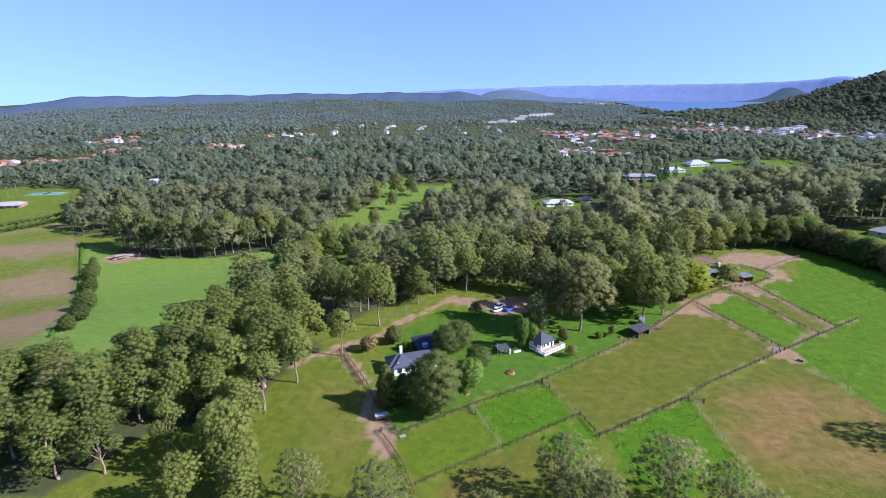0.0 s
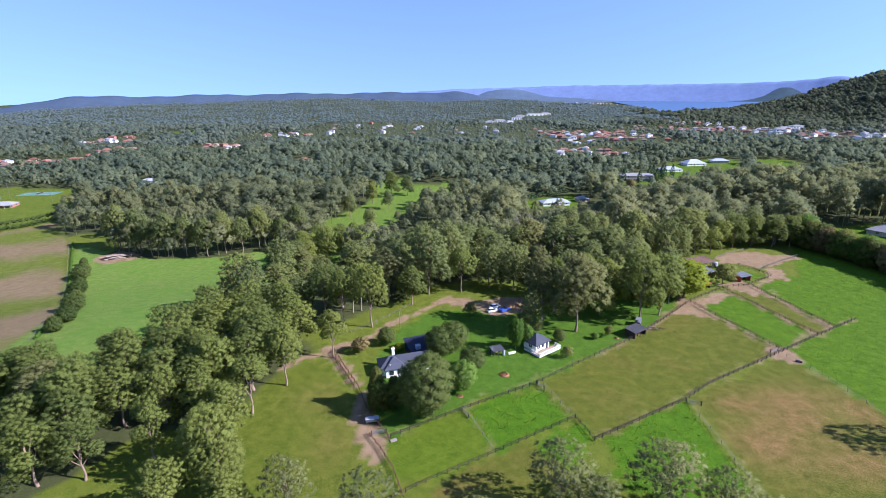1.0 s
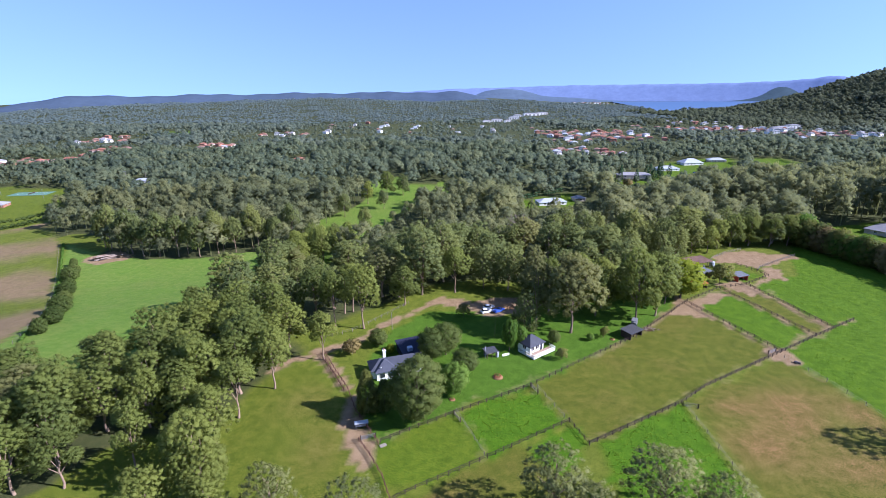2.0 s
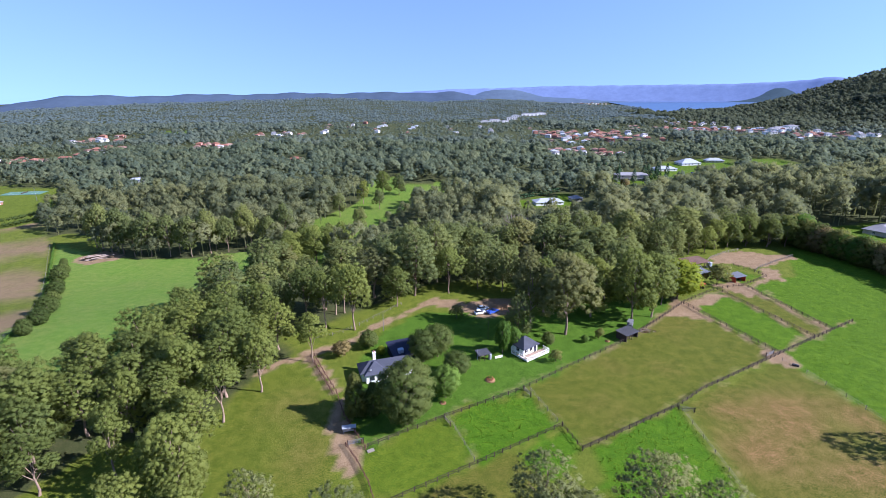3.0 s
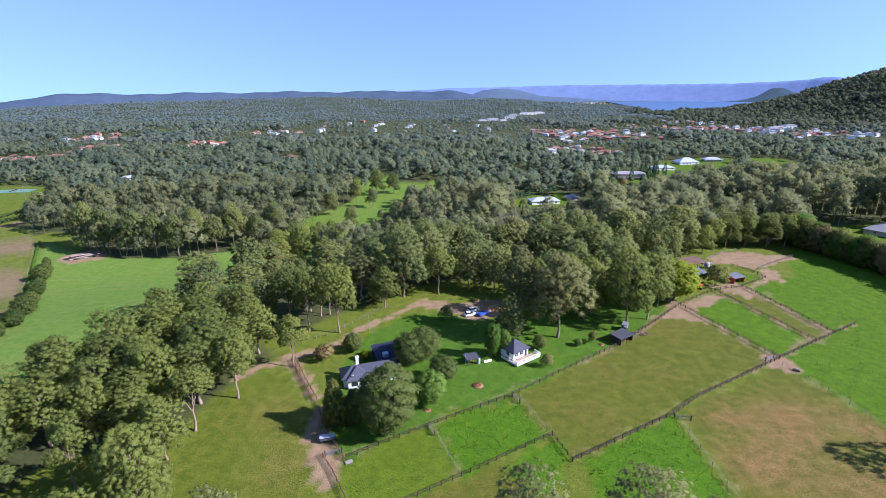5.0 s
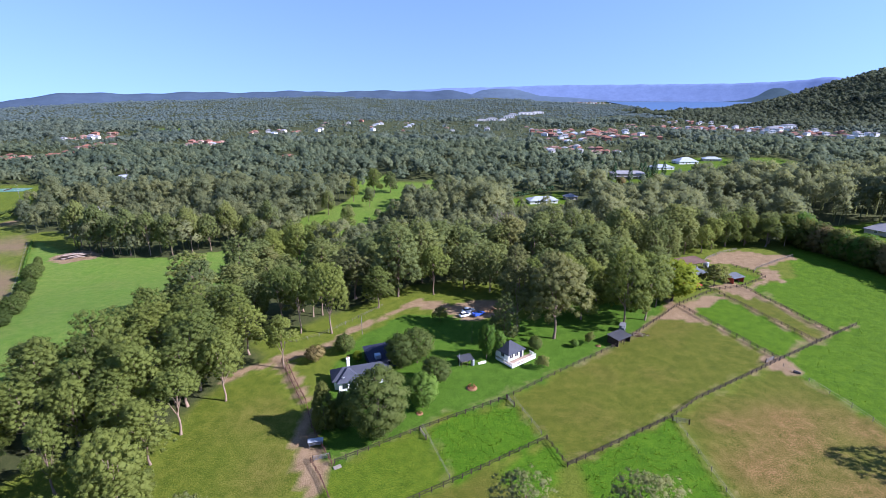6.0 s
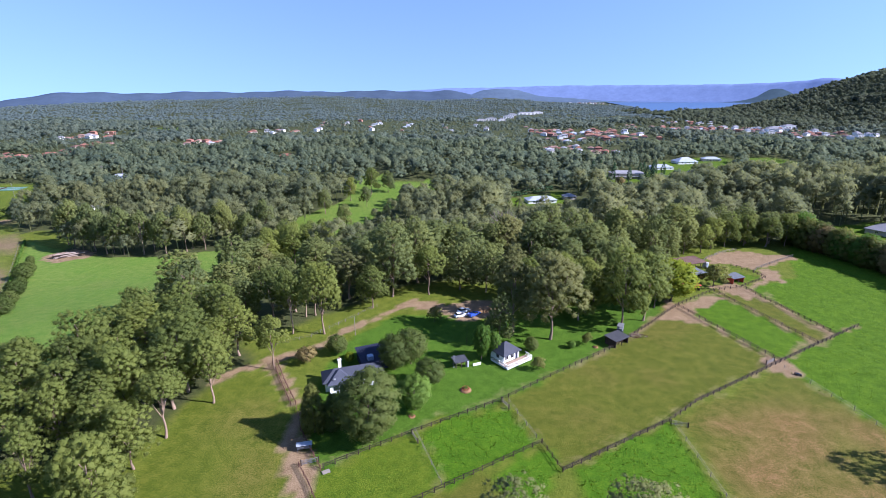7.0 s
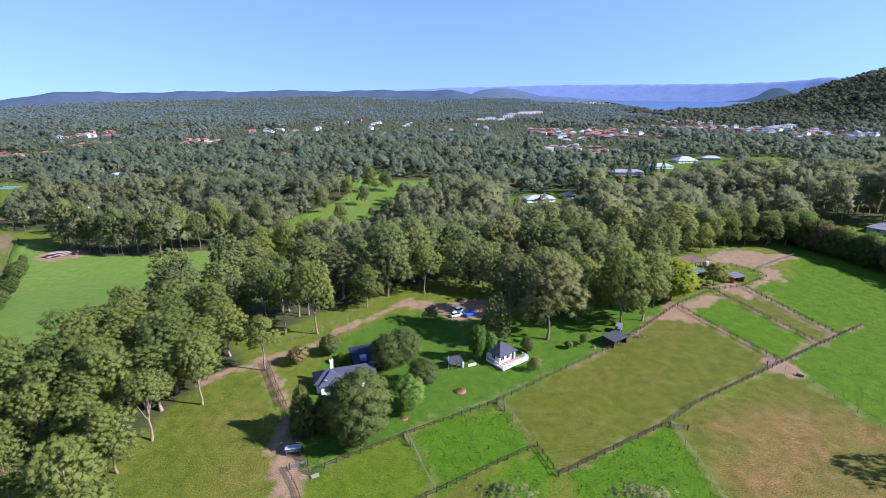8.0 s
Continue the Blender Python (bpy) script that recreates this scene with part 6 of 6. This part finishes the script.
# ---- cars ----
def car(x, y, turn, paint, label, ute=False):
    ob = thing("car", pose(x, y, z_at(x, y), 0, 0, turn), label, "car", "parked cars")
    L, W = (5.1, 1.85) if ute else (4.5, 1.8)

    def loft(sections):
        bm = bmesh.new()
        rings = []
        for px_, half, z0, z1, tuck in sections:
            rings.append([bm.verts.new(p) for p in ((px_, -half, z0), (px_, -half, (z0 + z1) / 2), (px_, -half + tuck, z1), (px_, half - tuck, z1), (px_, half, (z0 + z1) / 2), (px_, half, z0))])
        for a, b in zip(rings, rings[1:]):
            for i in range(6):
                bm.faces.new((a[i], a[(i + 1) % 6], b[(i + 1) % 6], b[i]))
        bm.faces.new(rings[0][::-1])
        bm.faces.new(rings[-1])
        bmesh.ops.recalc_face_normals(bm, faces=bm.faces[:])
        return bm

    H = W / 2
    part("body", loft([(-L / 2, H * 0.86, 0.35, 0.8, 0.1), (-L / 2 + 0.25, H, 0.28, 0.98, 0.08), (-0.9, H, 0.25, 1.0, 0.06), (0.9, H, 0.25, 0.98, 0.06), (L / 2 - 0.5, H * 0.97, 0.28, 0.88, 0.1), (L / 2, H * 0.8, 0.38, 0.68, 0.12)]), paint, ob)
    c0, c1 = (-0.5, 1.2) if ute else (-1.9, 1.1)
    cab = part("cabin", loft([(c0, H * 0.93, 0.96, 1.0, 0.04), (c0 + 0.45, H * 0.9, 0.96, 1.5, 0.16), (c1 - 1.0, H * 0.9, 0.96, 1.52, 0.16), (c1, H * 0.93, 0.94, 0.99, 0.04)]), M_GLASS, ob, "dark glazed cabin")
    part("roof_panel", boxed((c0 + 0.4, c1 - 0.95, -H * 0.72, H * 0.72, 1.5, 1.55), bevel=0.02), paint, cab)
    if ute:
        part("tray", boxed((-L / 2 + 0.05, -0.55, -H, -H + 0.06, 0.95, 1.3), (-L / 2 + 0.05, -0.55, H - 0.06, H, 0.95, 1.3), (-L / 2, -L / 2 + 0.06, -H, H, 0.95, 1.3)), paint, ob)
    for px_ in (-L / 2 + 0.85, L / 2 - 0.9):
        for s in (-1, 1):
            bm = bmesh.new()
            bmesh.ops.create_cone(bm, cap_ends=True, segments=16, radius1=0.33, radius2=0.33, depth=0.22, matrix=Matrix.Translation((px_, s * (H - 0.08), 0.33)) @ Matrix.Rotation(math.pi / 2, 4, "X"))
            wh = part("wheel", bm, M_RUBBER, ob, "black tyre")
            bm = bmesh.new()
            bmesh.ops.create_cone(bm, cap_ends=True, segments=12, radius1=0.2, radius2=0.2, depth=0.25, matrix=Matrix.Translation((px_, s * (H - 0.08), 0.33)) @ Matrix.Rotation(math.pi / 2, 4, "X"))
            part("rim", bm, M_CHROME, wh)
    for s in (-1, 1):
        part("headlight", boxed((L / 2 - 0.22, L / 2 - 0.06, s * H * 0.62 - 0.16, s * H * 0.62 + 0.16, 0.62, 0.76)), M_CHROME, ob, "clear headlight")
    return ob


car(20.4, 177.4, 25, M_CARWHITE, "white and blue sedan parked in the yard")
car(21.6, 181.2, 30, M_CARWHITE, "white hatchback parked in the yard")
car(25.2, 178.2, 40, M_CARBLUE, "blue utility parked beside a soil heap", True)
car(124.0, 224.6, 60, M_CARWHITE, "white utility parked under an open shed", True)
car(345.0, 640.0, 10, M_CARWHITE, "white car parked on a lawn")
car(300.0, 600.0, 40, M_CARBLUE, "blue car parked on a lawn")
float_box = thing("tank_trailer", pose(129.6, 226.5, 0, 0, 0, 20), "white round tank beside the hay shed", "tank")
bm = bmesh.new()
bmesh.ops.create_cone(bm, cap_ends=True, segments=18, radius1=1.2, radius2=1.2, depth=2.4, matrix=Matrix.Translation((0, 0, 1.2)))
bmesh.ops.create_cone(bm, cap_ends=True, segments=18, radius1=1.22, radius2=0.2, depth=0.4, matrix=Matrix.Translation((0, 0, 2.6)))
part("tank_body", bm, M_WHITEROOF, float_box)
part("lid", boxed((-0.25, 0.25, -0.25, 0.25, 2.75, 2.9)), M_RUBBER, float_box)


fence([(130.5, 231.5), (136.3, 238.5), (146, 246), (157, 251.5)], "pale rail fence behind the bare yard", M_CONCRETE, rails=(0.6, 1.2), seed=40)
fence([(147.0, 219.8), (150.4, 223.7), (158.2, 228.9), (168.1, 235.2), (177.8, 240.9)], "weathered grey rail fence between bare yard and paddock", M_GREYWOOD, rails=(0.6, 1.2), seed=41)


def trailer(x, y, turn):
    ob = thing("horse_trailer", pose(x, y, z_at(x, y), 0, 0, turn), "small grey horse trailer parked under the trees", "trailer")
    part("body", boxed((-1.5, 1.5, -0.85, 0.85, 0.45, 1.5), bevel=0.06), M_TIN, ob)
    for px_ in (-1.35, 0.0, 1.35):
        for s in (-0.8, 0.8):
            part("hoop", boxed((px_ - 0.04, px_ + 0.04, s - 0.04, s + 0.04, 1.5, 2.2)), M_DARKTIN, ob)
    part("roof", boxed((-1.6, 1.6, -0.95, 0.95, 2.2, 2.28), bevel=0.03), M_TIN, ob)
    part("drawbar", boxed((1.5, 2.7, -0.06, 0.06, 0.45, 0.55)), M_DARKTIN, ob)
    for s in (-1, 1):
        bm = bmesh.new()
        bmesh.ops.create_cone(bm, cap_ends=True, segments=16, radius1=0.34, radius2=0.34, depth=0.2, matrix=Matrix.Translation((-0.1, s * 0.96, 0.34)) @ Matrix.Rotation(math.pi / 2, 4, "X"))
        wh = part("wheel", bm, M_RUBBER, ob, "black tyre")
        bm = bmesh.new()
        bmesh.ops.create_cone(bm, cap_ends=True, segments=12, radius1=0.2, radius2=0.2, depth=0.23, matrix=Matrix.Translation((-0.1, s * 0.96, 0.34)) @ Matrix.Rotation(math.pi / 2, 4, "X"))
        part("rim", bm, M_CHROME, wh)
    return ob


trailer(71.5, 165.5, 60)


# ---- west side: hedge, log heap, court ----
def hedge(line, tall, wide, mat, label, seed):
    r = np.random.default_rng(seed)
    pts = chain(line, wide * 0.8)
    puffs = [(x + r.uniform(-0.2, 0.2) * wide, y + r.uniform(-0.2, 0.2) * wide, z_at(x, y) + tall * k, wide * r.uniform(0.45, 0.65), 0.8 * tall / wide / 2) for x, y in pts for k in (0.25, 0.7)]
    v, f, _ = leaf_cloud(puffs, 9, 0.6, r, 0.8)
    ob = new("hedge", mesh_from("hedge", v, f, mat))
    return tagged(ob, label, "hedge", "hedges")


hedge([(-250, 326), (-205, 261), (-160, 194), (-142, 160)], 1.5, 1.3, M_FRESH, "rough green hedge between two fields", 91)
hedge([(-392, 304), (-362, 332), (-334, 360), (-320, 376), (-312, 402)], 8.0, 5.0, M_GARDEN, "tall clipped dark green hedge beside a field", 92)
hedge([(72, 452), (100, 470), (116, 482)], 5.0, 4.0, M_PINE, "tall dark green hedge behind a house", 93)
for x, y, tall, wide in ((-198, 256, 8, 1.1), (-203, 266, 6.5, 1.0), (-183, 233, 7, 1.2), (-160, 199, 7.5, 1.2), (-149, 181, 6.5, 1.2), (-189, 243, 6, 1.0), (-144, 168, 6, 1.0), (-172, 217, 6, 1.1), (-213, 280, 5, 0.9)):
    plant(BUSHY[0], x + 2.5, y, tall, wide, x, "hedgerow_tree", "bushy dark green tree in the field hedge", group="hedgerow trees")
for i in range(17):
    plant(BUSHY[(1, 2, 1, 0, 3, 1, 2)[i % 7]], 191.0 + i * 1.15 + math.sin(i * 2.7), 263 - i * 4.2 + 1.2 * math.sin(i * 2.1), (16.0 if i < 4 else 13.6) + 1.3 * math.sin(i * 1.7), 0.9, i, "boundary_tree", "bushy dark green tree in a mixed boundary row", group="boundary trees")
plant(RUST_TREE, 200.6, 241.5, 10.5, 0.8, 0.4, "boundary_tree", "orange-brown tree in autumn leaf in a boundary row", group="boundary trees")
plant(ROUND_FRESH, 197.5, 229.0, 10.5, 0.8, 1.4, "boundary_tree", "yellow-green tree in a mixed boundary row", group="boundary trees")
for x, y in ((180, 570), (190, 575), (200, 560), (226, 556), (234, 566), (244, 560), (150, 480), (250, 580), (258, 572), (60, 420), (190, 533), (226, 536), (182, 546), (205, 528), (236, 548)):
    plant(PINE_TREE, x, y, 15, 1.2, x, "conifer", "narrow dark green conifer near a house", group="garden conifers")
for x, y, tall in ((186, 500, 9), (172, 520, 8), (196, 590, 9), (-64, 330, 8), (-58, 322, 7), (-70, 326, 6)):
    plant(RUST_TREE, x, y, tall, 0.9, x, "autumn_tree", "rust-brown tree in autumn leaf", group="autumn trees")
plant(GUMS[1], -48, 462, 26, 1.0, 0.4, label="tall eucalyptus standing alone in a clearing", group="yard gums")
plant(GUMS[3], -62, 436, 22, 1.0, 2.4, label="tall eucalyptus standing alone in a clearing", group="yard gums")


def bare_tree(x, y, tall, seed, label):
    r = np.random.default_rng(seed)
    tips = [np.array([tall * 0.28 * math.cos(a), tall * 0.28 * math.sin(a), tall * r.uniform(0.6, 1.0)]) for a in np.arange(0, 12.5, 0.62)]
    ob = thing("bare_tree", pose(x, y, z_at(x, y)), label, "tree", "bare trees")
    child("trunk", trunk_mesh("trunk", tall, 0.4, tips, r, M_DEADWOOD, 0.8), ob)
    store = ([], [])
    for t in tips:
        for _ in range(4):
            e = t + r.normal(size=3) * (1.3, 1.3, 0.9) + (0, 0, 0.9)
            add_to(store, *tube([t * (0.75, 0.75, 0.9), (t + e) / 2, e], [0.09, 0.06, 0.02], 4))
    child("branching", mesh_from("branching", store[0], store[1], M_DEADWOOD), ob)


bare_tree(44, 262, 19, 5, "leafless grey tree among green crowns")
bare_tree(48, 266, 17, 6, "leafless grey tree among green crowns")


def log_heap(x, y):
    ob = thing("log_heap", pose(x, y, z_at(x, y), 0, 0, 35), "heap of cut logs and branches at the edge of the wood", "log heap")
    r = np.random.default_rng(8)
    for i in range(16):
        L = r.uniform(5, 14)
        a = r.uniform(-0.5, 0.5)
        o = np.array([r.uniform(-4, 4), r.uniform(-3.5, 3.5), 0.3 + 0.13 * i])
        d = np.array([math.cos(a), math.sin(a), r.uniform(-0.08, 0.12)]) * L / 2
        v, f = tube([o - d, o, o + d], [0.42, 0.35, 0.2], 7)
        child("log", mesh_from("log", v, f, M_DEADWOOD if i % 3 else M_BARK, True), ob)


log_heap(-201, 294)
court = thing("tennis_court", pose(-412, 506, z_at(-412, 506) + 0.25, 0, 0, 8), "green tennis court with white lines", "tennis court")
part("surface", boxed((-18, 18, -9, 9, -2.0, 0.05)), M_COURT, court)
for b in ((-12, 12, -5.5, -5.4, 0.05, 0.06), (-12, 12, 5.4, 5.5, 0.05, 0.06), (-12, -11.9, -5.4, 5.4, 0.05, 0.06), (11.9, 12, -5.4, 5.4, 0.05, 0.06), (-0.05, 0.05, -5.4, 5.4, 0.05, 0.06)):
    part("line", boxed(b), M_WHITE, court)
part("net", boxed((-0.06, 0.06, -5.6, 5.6, 0.06, 1.0)), M_RAIL, court)
